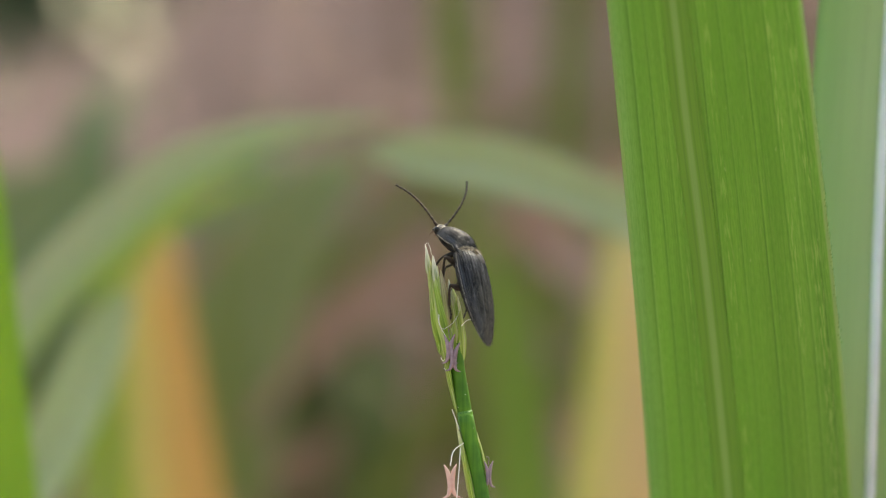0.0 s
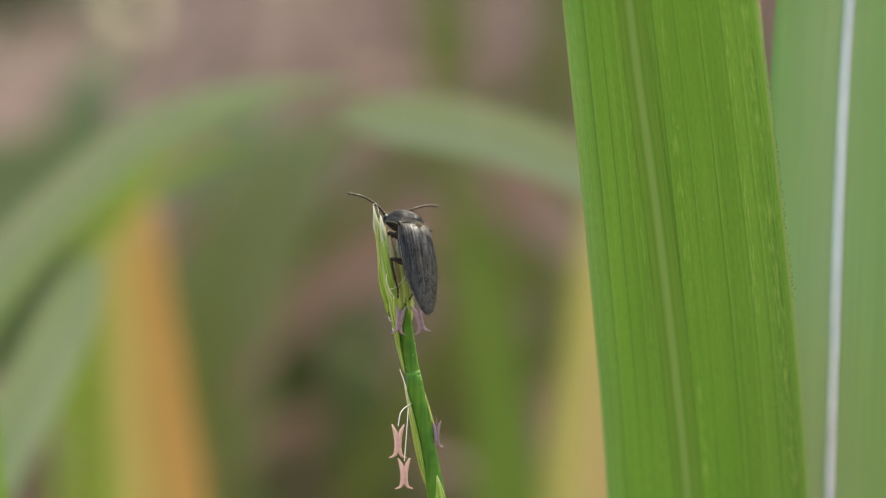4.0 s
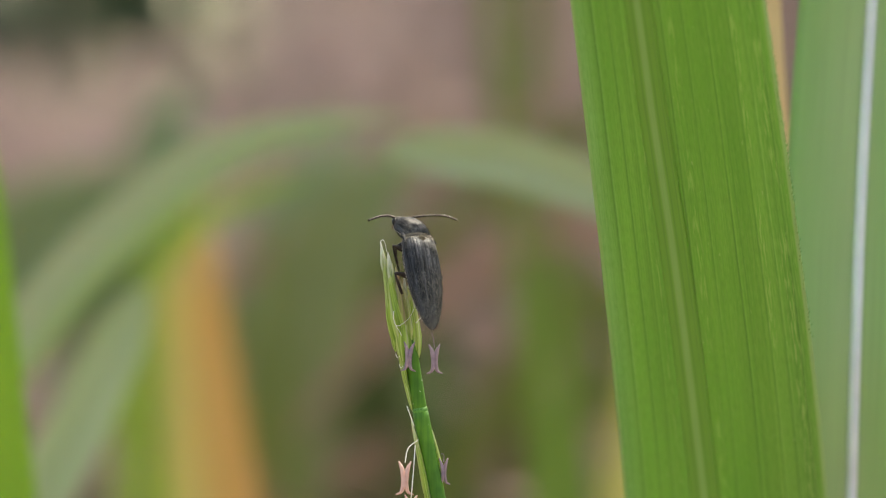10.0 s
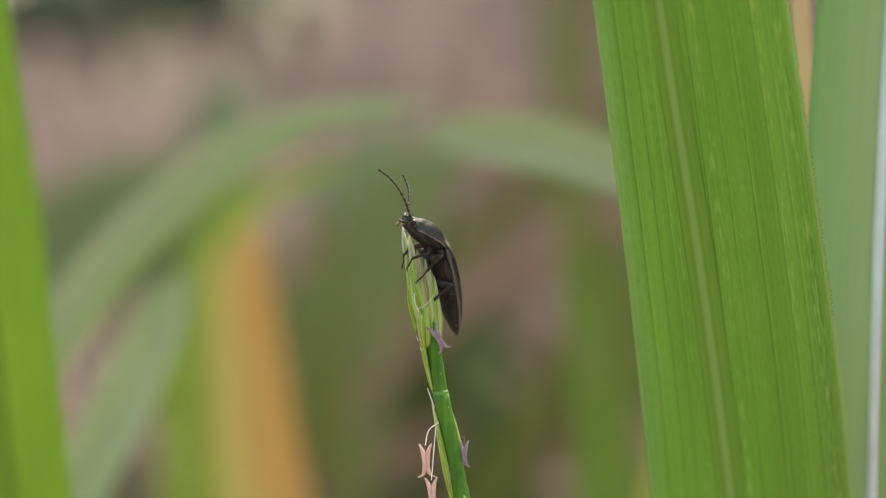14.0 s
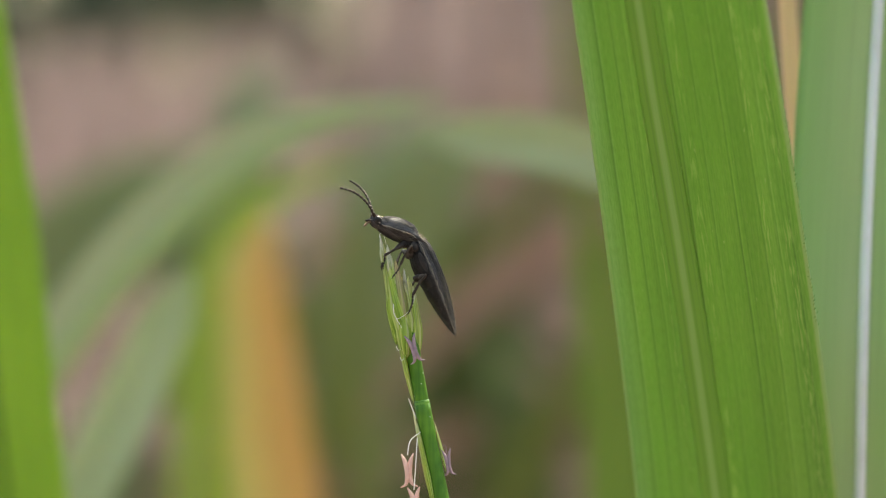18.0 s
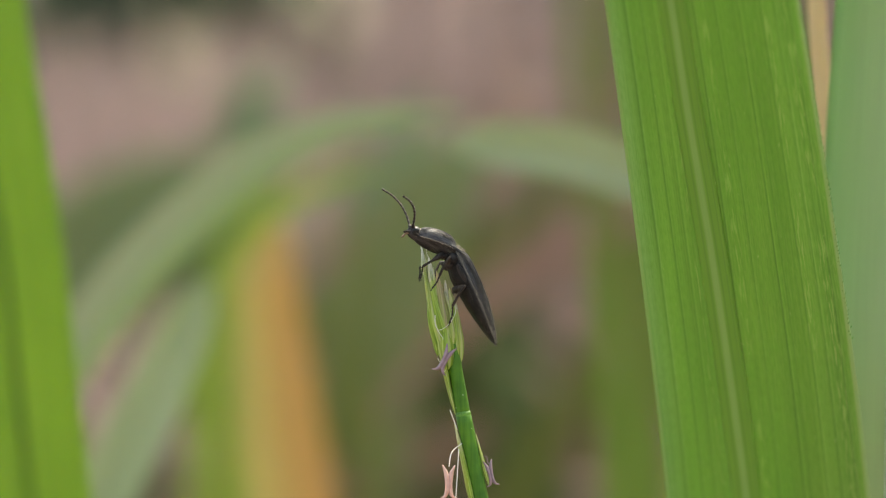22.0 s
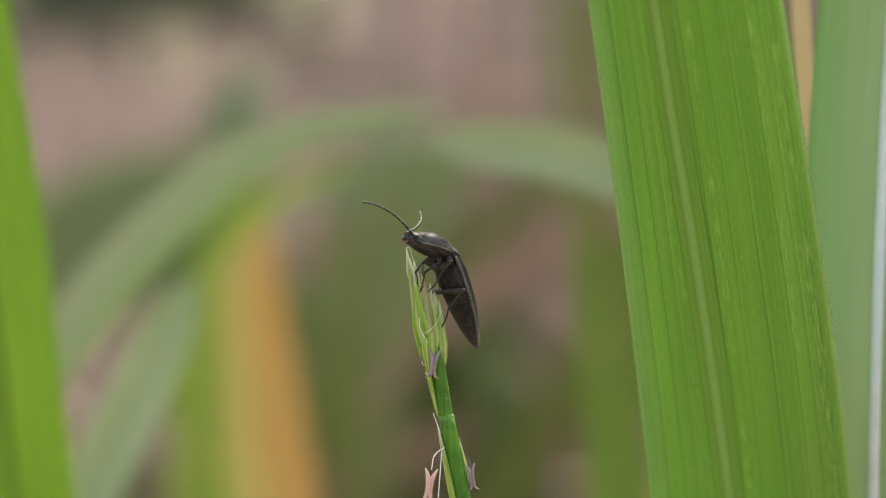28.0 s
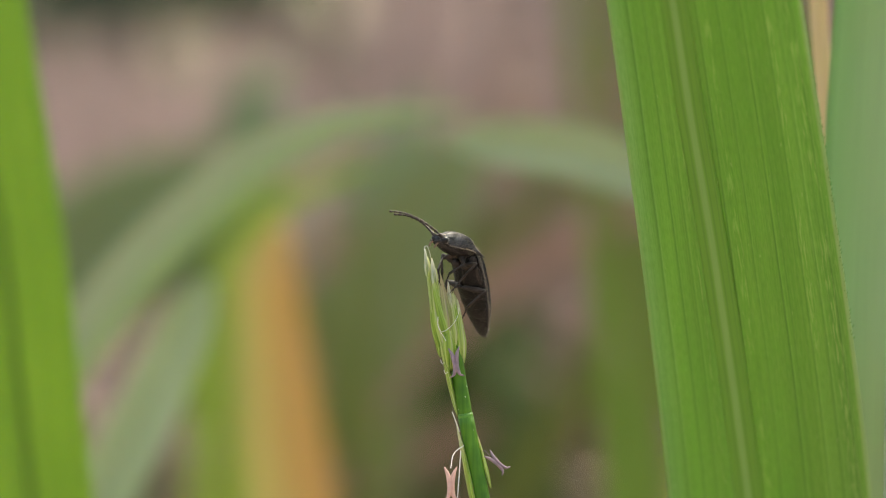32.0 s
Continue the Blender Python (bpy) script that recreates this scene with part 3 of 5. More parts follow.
def seed_plumes():
    """Loose pale seed heads on the tall dry grass: spindles of short bristles."""
    rng = np.random.default_rng(21)
    verts, faces = [], []
    for _ in range(240):
        y = rng.uniform(0.75, 1.5)
        x = -0.05 + rng.normal() * 0.09 * (0.6 + y)
        z0, ln, bend = rng.uniform(0.655, 0.78), rng.uniform(0.03, 0.09), rng.normal() * 0.012
        if x < -0.058 * (y + 0.29):
            z0 = min(z0, EYE_Z + rng.uniform(0.03, 0.05) * (y + 0.29) - ln)
        for _k in range(46):
            f = rng.random()
            c = np.array([x + bend * f * f, y, z0 + ln * f])
            out = rng.normal(size=3) * np.array([1, 1, 0.4])
            out *= 0.007 * math.sin(math.pi * (0.12 + 0.82 * f)) / np.linalg.norm(out)
            tip = c + out + np.array([0, 0, 0.007])
            o = len(verts)
            verts += [c - (0.0009, 0, 0), c + (0.0009, 0, 0), tip]
            faces.append((o, o + 1, o + 2))
    ob = put("seed_plume", mesh_of("seed_plume", verts, faces, M_PLUME))
    tagged(ob, "pale pinkish seed heads of the dry grass", "grass", kind="stuff")


seed_plumes()
# ---- leaves round the subject ----
BIG = [(44, 70, -640, 2.0), (38, 80, -420, 4.0), (32, 75, -250, 6.0), (27.0, 46, -90, 8.3), (25.0, 30, -45, 8.25), (23.26, 16.7, -22.9, 8.05), (22.17, 11.0, -14.6, 7.9), (21.26, 6.8, -8.4, 7.77), (19.67, 0.0, 1.5, 7.5), (18.76, -3.6, 6.9, 7.35), (17.37, -9.1, 14.9, 7.11), (15.24, -17, 27, 6.73), (13.2, -24, 45, 6.1), (12, -24, 75, 5.0), (12.6, -8, 110, 2.8), (14, 14, 135, 0.3)]
big = leaf_thing("broad_leaf", BIG, M_LEAF,
                 "broad bright green grass leaf with fine parallel veins", group="green leaves", side=(1, -0.2, 0), fold=0.06, rows=180, across=48, rib=False)


def big_leaf_rib(ob):
    """The flat pale midrib of the broad leaf and the fine teeth on its margin."""
    pts = smooth_line(BIG, 180)
    tan = np.gradient(pts[:, :3], axis=0)
    side = np.tile(np.array([1, -0.2, 0.0]), (180, 1))
    side -= (side * tan).sum(1)[:, None] * tan / (tan * tan).sum(1)[:, None]
    side /= np.linalg.norm(side, axis=1)[:, None]
    nrm = np.cross(side, tan)
    nrm /= np.linalg.norm(nrm, axis=1)[:, None]
    u = np.interp(pts[:, 2], (-23, -15, 0, 10, 18), (-0.20, -0.225, -0.265, -0.305, -0.315))[:, None]
    half = pts[:, 3:4]
    line = pts[:, :3] + side * u * half + nrm * (0.06 * half * np.abs(u) ** 1.3 + 0.07)
    line = line / 1000 + np.array([0, 0, EYE_Z]) - np.array(ob.location)
    edge = (pts[:, :3] + side * half + nrm * 0.06 * half)[(pts[:, 2] > -8) & (pts[:, 2] < 27)]
    pts[:, 3] *= 0.145
    v, f, uv = ribbon(line, pts[:, 3] / 1000, side, 0.0, 10, 0.0, 0.00002)
    put("midrib", mesh_of("midrib", v, f, M_RIB_PALE, uv), ob, "pale flat midrib")
    rng = np.random.default_rng(3)
    edge = smooth_line(edge[::4], 120)
    pieces = []
    for q in edge:
        q = q + rng.normal(size=3) * 0.04
        pieces.append(tube([q - (0.06, 0, 0), q + (0.02, 0, 0.06), q + (0.07, 0, 0.2)], [0.042, 0.036, 0.01], 5))
    v, f = joined(*pieces)
    v = [np.array(p) / 1000 + np.array([0, 0, EYE_Z]) - np.array(ob.location) for p in v]
    tagged(put("margin_teeth", mesh_of("margin_teeth", v, f, M_NODE), ob, "row of tiny dark teeth"), kind="stuff")


big_leaf_rib(big)
leaf_thing("grass_leaf", [(-180, 640, -640, 3), (-160, 630, -200, 9), (-130, 610, -30, 13), (-108, 600, -6, 14), (-90, 600, 5, 12), (-73, 604, 11, 8), (-58, 610, 14, 0.5)], M_FARSOFT,
           "dull green leaf arching over the dry grass", group="leaves farther back", rows=50, across=8)
BACK_LEAF = leaf_thing("broad_leaf", [(30, 90, -640, 2.0), (31.5, 80, -350, 5.0), (32.8, 42, -110, 6.2), (33.12, 20, -20, 6.3), (33.18, 18, -10, 6.3), (33.5, 18, 0, 6.25), (33.97, 18, 10, 6.2), (34.32, 18, 16, 6.1), (35.6, 14, 50, 4.6), (38, 18, 110, 0.4)], M_LEAF_BACK,
           "blue-green grass leaf with a white midrib", group="green leaves", side=(1, 0.1, 0), fold=0.2, rows=80, rib=(M_RIB_WHITE, 0.0006, -0.0003), rib_label="thick white midrib")
leaf_thing("dry_leaf", [(33, 60, -640, 1.0), (33, 40, -250, 1.2), (31, 32, -30, 1.0), (28.6, 30, 5, 0.8), (27.7, 30, 18, 0.75), (27, 30, 50, 0.6), (27, 32, 90, 0.2)], M_DRY,
           "narrow beige dried leaf standing upright", group="dry leaves", side=(1, 0.2, 0))
leaf_thing("arched_leaf", [(-95, 150, -640, 2.0), (-85, 152, -350, 3.0), (-70, 150, -90, 3.2), (-51.6, 150, -16.4, 3.2), (-46.5, 150, -9.4, 3.2), (-41.4, 150, -3, 3.2), (-35, 150, 3.1, 3.1), (-28.6, 150, 8.4, 2.9), (-22.2, 150, 11.5, 2.16), (-15.8, 150, 13.2, 1.43), (-10.7, 150, 14, 0.81), (-6.9, 150, 14.2, 0.44), (-3.7, 150, 14.2, 0.15)], M_ARC_L,
           "long arching dull green leaf bent over at its tip", group="green leaves", fold=0.2, rows=90)
leaf_thing("arched_leaf", [(80, 152, -640, 2.0), (72, 152, -250, 2.6), (52, 150, -50, 2.9), (27.7, 150, 1.3, 2.9), (22.6, 150, 3.9, 2.9), (18.1, 150, 5.8, 2.9), (12.9, 150, 7.7, 3.1), (6.6, 150, 9.5, 3.1), (2.1, 150, 10, 2.9), (-3, 150, 10.5, 2.2), (-6.9, 150, 10.8, 0.5)], M_ARC,
           "pale green leaf arching over with a drooping tip", group="green leaves", fold=0.2, rows=90)
leaf_thing("withering_leaf", [(-22, 262, -640, 3.0), (-26, 263, -250, 6.5), (-32, 264, -60, 7.2), (-33.5, 265, -35.4, 6.6), (-34.5, 265, -28.8, 6.3), (-35.3, 265, -20.8, 5.8), (-36.0, 265, -12.7, 5.0), (-36.6, 265, -4.6, 4.3), (-36.5, 266, -0.6, 3.3), (-36.5, 267, 1.2, 2.2), (-36.5, 268, 2.6, 0.3)], M_YELLOW,
           "withering yellow and orange leaf with a pointed tip", group="withering leaves", side=(1, 0, 0), fold=0.1, rows=80)
leaf_thing("withering_leaf", [(20, 262, -640, 3.0), (23, 263, -250, 6.0), (28.5, 265, -60, 8.2), (30.0, 265, -36, 8.0), (31.0, 265, -21, 6.6), (31.6, 265, -5, 4.8), (31.6, 266, 2, 3.4), (31.2, 267, 7, 1.9), (31.0, 268, 10.5, 0.3)], M_YELLOW_B,
           "withering pale yellow leaf with a pointed tip", group="withering leaves", side=(1, 0, 0), fold=0.1, rows=80)
leaf_thing("pale_leaf", [(-80, 156, -640, 2.0), (-72, 154, -250, 3.2), (-60, 152, -70, 3.5), (-45.4, 152, -28.1, 3.5), (-41.8, 152, -21.6, 3.5), (-39, 152, -15.8, 3.3), (-36.1, 152, -9.4, 2.7), (-34.5, 152, -6.2, 1.4), (-33.8, 152, -4.6, 0.2)], M_PALE,
           "pale greyish green leaf leaning aside", group="green leaves", fold=0.2)
leaf_thing("fresh_blade", [(-37.01, 80.1, -640, 2.06), (-38.04, 78.0, -257.0, 4.63), (-41.63, 76.0, -61.68, 5.76), (-43.46, 74.9, -24.47, 5.65), (-44.0, 74.9, -20.05, 5.65), (-45.13, 74.9, -9.46, 5.65), (-46.05, 74.9, -0.93, 5.65), (-48.01, 74.9, 11.82, 5.65), (-49.65, 74.9, 22.51, 5.55), (-56.54, 78.0, 71.96, 4.11), (-65.79, 84.2, 133.64, 0.31)], M_FRESH,
           "fresh bright green upright grass blade", group="green leaves", side=(1, 0.1, 0), fold=0.15)
leaf_thing("arched_leaf", [(-48, 262, -640, 1.5), (-47, 264, -80, 1.6), (-44.8, 265, -14.3, 1.6), (-44, 265, -9.5, 1.8), (-40, 265, -0.6, 2.1), (-36, 265, 3.3, 2.1), (-30.3, 265, 6.2, 1.4), (-24.7, 265, 8.7, 1), (-19.9, 265, 9.9, 0.2)], M_LIME,
           "narrow yellowish green leaf arching under a broader one", group="green leaves", fold=0.2, rows=60, across=8)
leaf_thing("narrow_leaf", [(-40, 268, -640, 1.5), (-41, 268, -150, 2.6), (-41.9, 266, -35.4, 2.8), (-42.1, 265, -20.8, 2.3), (-42.1, 265, -12.7, 1.5), (-42.1, 266, -6, 0.2)], M_LIME,
           "narrow lime green leaf beside a withering one", group="narrow blades", side=(1, 0.1, 0), rows=40, across=8)
# narrow blades between the near leaves and the field
for pts in ([(18, 186, -640, 1.2), (14, 184, -100, 1.2), (10.4, 182, -20, 1.15), (8.2, 180, 0, 1.1), (6.4, 180, 16, 1.1), (5.0, 182, 32, 1.0), (3, 186, 60, 0.2)],
            [(24, 200, -640, 1.2), (19, 198, -100, 1.3), (16.4, 196, -30, 1.3), (14.4, 195, -12, 1.0), (12.8, 195, 2, 0.7), (12, 196, 12, 0.2)],
            [(-14, 196, -640, 1.2), (-18, 194, -100, 1.8), (-20, 192, -32, 1.8), (-21.4, 190, -16, 1.5), (-22.4, 190, -4, 0.8), (-22.8, 190, 3, 0.2)],
            [(-26, 206, -640, 1.2), (-25, 204, -100, 1.6), (-24.4, 202, -36, 1.6), (-25.0, 200, -22, 1.2), (-25.6, 200, -12, 0.2)]):
    pts = [(1.45 * x, 1.45 * (y + 290) - 290, max(1.45 * z, -640), 1.6 * w) for x, y, z, w in pts]
    leaf_thing("narrow_leaf", pts, M_OLIVE, "narrow olive green upright leaf", category="leaf", group="narrow blades", side=(1, 0.2, 0), rows=40, across=6)
leaf_thing("narrow_leaf", [(24, 236, -640, 2), (17, 236, -120, 2.6), (13.6, 235, -36, 2.3), (12.6, 235, -22, 1.8), (11.2, 235, -10, 1.4), (9.6, 236, 4, 0.2)], M_FRESH_DULL, "narrow green leaf among dry stems", group="narrow blades", side=(1, 0.2, 0), rows=40, across=6)
leaf_thing("narrow_leaf", [(28, 252, -640, 2), (21, 251, -120, 2.8), (18.0, 250, -37, 2.2), (16.8, 250, -22, 1.6), (15.4, 250, -8, 0.9), (14, 250, 3, 0.2)], M_FRESH_DULL, "narrow green leaf among dry stems", group="narrow blades", side=(1, 0.2, 0), rows=40, across=6)
# softer plants farther back
for x, y, z, half, lean, mat, label in (
    (-74, 640, 24, 13, 25, M_FAR, "broad dull green leaf among dry grass"), (-60, 620, -12, 9, -15, M_FAR, "dull green leaf among dry grass"),
    (-44, 600, 2, 10, 14, M_FAR, "broad dull green leaf among dry grass"), (-33, 570, 12, 11, 18, M_FAR, "broad dull green leaf among dry grass"), (-21, 610, -4, 11, 8, M_FARDARK, "green leaf low in the grass, shade in its dark colour"),
    (-40, 600, -26, 10, -6, M_FARGREEN, "green grass leaf among dry stems"), (-27, 560, -22, 9, -3, M_FARDARK, "green leaf low in the grass, shade in its dark colour"), (-54, 560, -20, 9, 4, M_FARGREEN, "green grass leaf among dry stems"),
    (17, 560, 64, 4.0, 2, M_FARGREEN, "narrow olive green blade"), (31, 600, 0, 5, -2, M_FARGREEN, "narrow olive green blade"),
    (41, 580, 62, 6, 3, M_FARGREEN, "narrow olive green blade"), (38, 540, -6, 4.5, -3, M_FARGREEN, "narrow olive green blade"),
    (24, 680, 16, 6, 24, M_FARGREEN, "olive green blade bent aside"), (58, 600, 40, 7, 5, M_FARGREEN, "narrow olive green blade"), (-68, 560, -34, 8, 8, M_FARGREEN, "green grass leaf among dry stems")):
    tip = math.tan(radians(lean))
    leaf_thing("grass_leaf", [(x - 60 * tip - 20, y + 20, -640, 2.5), (x - 40 * tip, y + 10, -280, half * 0.55), (x - 30 * tip, y, z - 60, half * 0.75), (x, y, z - 14, half * 0.7), (x + 12 * tip, y, z + 6, half * 0.45), (x + 26 * tip, y + 6, z + 18, 0.4)], mat,
               label, group="leaves farther back", side=(1, 0.2, 0), rows=36, across=8)


# slanting leaves and dry straps that cross in the field, none of them upright
rng = np.random.default_rng(31)
SLANT = ((M_FAR, "dull green leaf slanting through dry grass"), (M_FARGREEN, "olive green leaf slanting through dry grass"), (M_FARDARK, "green leaf slanting through dry grass, shade in its dark colour"), (M_STRAW, "pinkish brown dry leaf slanting through the grass"))
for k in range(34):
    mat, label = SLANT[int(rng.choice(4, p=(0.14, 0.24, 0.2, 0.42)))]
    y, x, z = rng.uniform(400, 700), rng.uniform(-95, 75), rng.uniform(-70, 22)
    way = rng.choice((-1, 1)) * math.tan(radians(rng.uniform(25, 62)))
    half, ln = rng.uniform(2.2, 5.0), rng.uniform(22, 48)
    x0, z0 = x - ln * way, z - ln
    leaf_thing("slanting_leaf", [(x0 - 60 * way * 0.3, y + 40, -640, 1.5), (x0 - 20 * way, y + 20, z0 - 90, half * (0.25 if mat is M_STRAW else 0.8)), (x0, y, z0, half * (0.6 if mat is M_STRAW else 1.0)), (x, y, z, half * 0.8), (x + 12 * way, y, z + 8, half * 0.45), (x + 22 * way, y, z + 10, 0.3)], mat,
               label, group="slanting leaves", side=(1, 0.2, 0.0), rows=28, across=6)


leaf_thing("grass_leaf", [(-50, 440, -640, 3), (-40, 430, -120, 8), (-31, 425, -30, 10), (-23, 420, -2, 9), (-14, 420, 11, 6), (-4, 425, 17, 0.5)], M_FARSOFT,
           "broad greyish green leaf among dry grass", group="leaves farther back", side=(1, 0.2, -0.5), rows=36, across=8)
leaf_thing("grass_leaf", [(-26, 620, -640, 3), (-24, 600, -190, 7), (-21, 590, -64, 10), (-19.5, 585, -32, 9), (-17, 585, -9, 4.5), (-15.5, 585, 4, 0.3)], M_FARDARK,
           "green leaf low in the grass, shade in its dark colour", group="leaves farther back", side=(1, 0.2, 0), rows=36, across=8)
# added to darken the low field; its colour holds the shade
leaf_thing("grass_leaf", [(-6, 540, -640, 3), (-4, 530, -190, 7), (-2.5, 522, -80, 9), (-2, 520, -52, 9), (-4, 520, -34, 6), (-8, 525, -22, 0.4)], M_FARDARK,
           "green leaf low in the grass, shade in its dark colour", group="leaves farther back", side=(1, 0.2, 0), rows=36, across=8)
leaf_thing("slanting_leaf", [(0, 600, -640, 2), (10, 585, -150, 4), (14, 575, -50, 8), (18, 570, -24, 10), (24, 565, -8, 7), (32, 565, 4, 0.5)], M_STRAW,
           "broad pinkish brown dry leaf slanting through the grass", group="slanting leaves", side=(1, 0.2, 0), rows=36, across=8)
leaf_thing("grass_leaf", [(40, 560, -640, 3), (34, 550, -150, 6), (28, 545, -60, 8), (25, 540, -30, 7), (21, 540, 0, 4.5), (19, 545, 18, 0.5)], M_FARGREEN,
           "olive green grass leaf among dry stems", group="leaves farther back", side=(1, 0.2, 0), rows=36, across=8)


# ---- the grass stem with its flower spike ----
STEM_ROOT = Vector((0.058, 0.0, 0.0))
NODE_AT = Vector((-0.0008, 0.0, EYE_Z - 0.0126))


def spikelet(length, width, seed=0, curl=0.0):
    """Lance-shaped husk of two keeled halves with a drawn-out tip, in millimetres, growing along +z from the origin."""
    rng = np.random.default_rng(seed)
    rows, m = 16, 14
    bend, twist = rng.normal() * 0.06, rng.normal() * 0.5
    verts, faces = [], []
    for i in range(rows + 1):
        f = i / rows
        w = width * ((f / 0.38) ** 0.5 * (1.5 - 0.5 * f / 0.38) if f < 0.38 else ((1 - f) / 0.62) ** 0.8) + 0.025
        cx = (curl + bend) * math.sin(math.pi * f)
        for j in range(m):
            a = 2 * math.pi * j / m + twist * f
            keel = 1 + 0.14 * math.cos(3 * (a - twist * f) + 0.5)
            verts.append((cx + 0.5 * w * math.cos(a) * keel, 0.38 * w * math.sin(a) * keel, length * f))
    for i in range(rows):
        for j in range(m):
            j2 = (j + 1) % m
            faces.append((i * m + j, i * m + j2, (i + 1) * m + j2, (i + 1) * m + j))
    faces.append(tuple(range(m - 1, -1, -1)))
    faces.append(tuple(rows * m + j for j in range(m)))
    return verts, faces


HUSK_UV = [(j / 14, i / 16) for i in range(17) for j in range(14)]


def anther(length=2.3, width=0.42):
    """Two pollen sacs joined in the middle, forked and curled out at both ends; hangs down from the origin along -z."""
    pieces = []
    for s in (-1, 1):
        line = smooth_line([(s * width * 1.0, 0, 0.1), (s * width * 0.45, 0, -length * 0.2), (s * width * 0.26, 0, -length * 0.42), (s * width * 0.28, 0, -length * 0.76), (s * width * 0.6, 0, -length * 0.92), (s * width * 1.45, 0, -length * 0.99)], 16)
        rad = [0.04, 0.08, 0.12, 0.15, 0.17, 0.17, 0.17, 0.17, 0.17, 0.16, 0.15, 0.13, 0.1, 0.08, 0.06, 0.03]
        pieces.append(tube(line, [r * width / 0.42 for r in rad], 8))
    return joined(*pieces)


def thread(points, r=0.035, n=16, r2=None):
    line = smooth_line(points, n)
    return tube(line, np.linspace(r, r if r2 is None else r2, n), 6)


def place(piece, m):
    v, f = piece
    return [np.array(m @ Vector(q)) for q in v], f


def grass_stem():
    stem = thing("grass_plant", STEM_ROOT, "slender green grass stem with a flowering spike", "grass")
    low = NODE_AT - STEM_ROOT
    line = smooth_line([(0, 0, 0), (-0.004, 0.0, 0.2), (-0.016, 0.0, 0.42), (-0.035, 0.0, 0.55), (low.x + 0.0047, 0, low.z - 0.024), (low.x + 0.00165, 0, low.z - 0.0085), tuple(low)], 60)
    put("culm", mesh_of("culm", *tube(line, np.linspace(0.0011, 0.00058, 60), 14), M_STEM), stem)
    ring = smooth_line([(0, 0, -0.6), (0, 0, -0.3), (0, 0, 0), (0, 0, 0.3), (0, 0, 0.6)], 13)
    node_ring = put("node", mesh_of("node", *scaled(tube(ring, [0.5, 0.53, 0.55, 0.56, 0.54, 0.52, 0.51, 0.54, 0.58, 0.59, 0.57, 0.54, 0.5], 20)), M_NODE), stem, "dark swollen stem joint")
    node_ring.location = low + Vector((0.00009, 0, -0.00045))
    node_ring.rotation_euler = (0, radians(-11), 0)
    rachis = smooth_line([(0.03, 0, -0.2), (-0.28, 0, 1.8), (-0.52, 0, 3.4), (-0.62, 0, 4.6), (-0.66, -0.05, 5.6), (-0.66, -0.1, 6.9)], 24)
    spike = put("spike", mesh_of("spike", *scaled(tube(rachis, np.interp(np.linspace(0, 1, 24), (0, 0.5, 0.7, 0.85, 1), (0.54, 0.54, 0.45, 0.26, 0.03)), 14)), M_STEM), stem, "tapering green rachis")
    spike.location = low
    # husks: foot x, y, z; tip x, y, z; width; material, all in millimetres from the joint
    husks = [
        ((-0.55, -0.1, -0.2), (-2.05, -0.2, 6.6), 0.42, M_GLUME_PALE), ((-0.95, -0.05, 2.0), (-2.5, -0.2, 8.6), 0.5, M_GLUME), ((-1.6, -0.1, 4.6), (-2.80, -0.2, 12.1), 0.62, M_GLUME_PALE),
        ((-1.35, -0.2, 4.2), (-2.32, -0.3, 11.5), 1.3, M_GLUME), ((-1.2, -0.25, 5.2), (-1.7, -0.3, 10.6), 1.0, M_GLUME_BROWN), ((-1.0, 0.05, 5.5), (-1.12, 0.05, 9.9), 0.6, M_GLUME_BROWN),
        ((-0.98, -0.35, 3.2), (-1.42, -0.5, 8.5), 1.0, M_GLUME), ((-1.25, -0.5, 3.3), (-1.95, -0.5, 8.0), 0.5, M_GLUME_PALE), ((-0.75, 0.12, 3.6), (-0.78, -0.1, 9.3), 1.15, M_GLUME),
        ((-0.3, 0.15, 3.4), (-0.42, 0.0, 8.6), 0.8, M_GLUME_PALE), ((-0.85, -0.2, 4.4), (-1.05, -0.35, 8.9), 0.75, M_GLUME_PALE), ((-1.75, -0.35, 4.2), (-2.42, -0.3, 8.6), 0.4, M_GLUME),
        ((-1.9, 0.2, 5.0), (-2.4, 0.1, 10.8), 0.8, M_GLUME), ((-1.15, 0.35, 4.6), (-1.5, 0.3, 9.8), 0.9, M_GLUME_BROWN), ((-1.6, 0.25, 4.5), (-2.6, 0.2, 11.8), 0.85, M_GLUME_PALE), ((-0.5, 0.3, 4.6), (-0.6, 0.2, 8.9), 0.8, M_GLUME),
        ((-2.2, -0.25, 7.0), (-2.62, -0.3, 11.6), 0.34, M_GLUME_PALE), ((-1.62, -0.55, 6.8), (-1.95, -0.5, 10.9), 0.42, M_GLUME_PALE), ((-0.9, -0.42, 1.6), (-1.55, -0.5, 5.2), 0.34, M_GLUME),
        ((0.98, -0.1, -8.6), (-0.66, -0.3, -0.7), 0.8, M_GLUME_PALE), ((0.72, -0.45, -7.6), (-0.35, -0.5, -1.8), 0.42, M_GLUME), ((1.85, 0.0, -5.6), (0.92, 0.0, -1.6), 0.34, M_GLUME_PALE), ((1.95, -0.5, -10.4), (1.74, -0.6, -7.7), 0.85, M_GLUME)]
    for i, (foot, tip, w, mat) in enumerate(husks):
        way = Vector(tip) - Vector(foot)
        m = Matrix.Translation(foot) @ way.to_track_quat("Z", "X").to_matrix().to_4x4() @ pose(0, 0, 0, 0, 0, 90 + 23 * (i % 3))
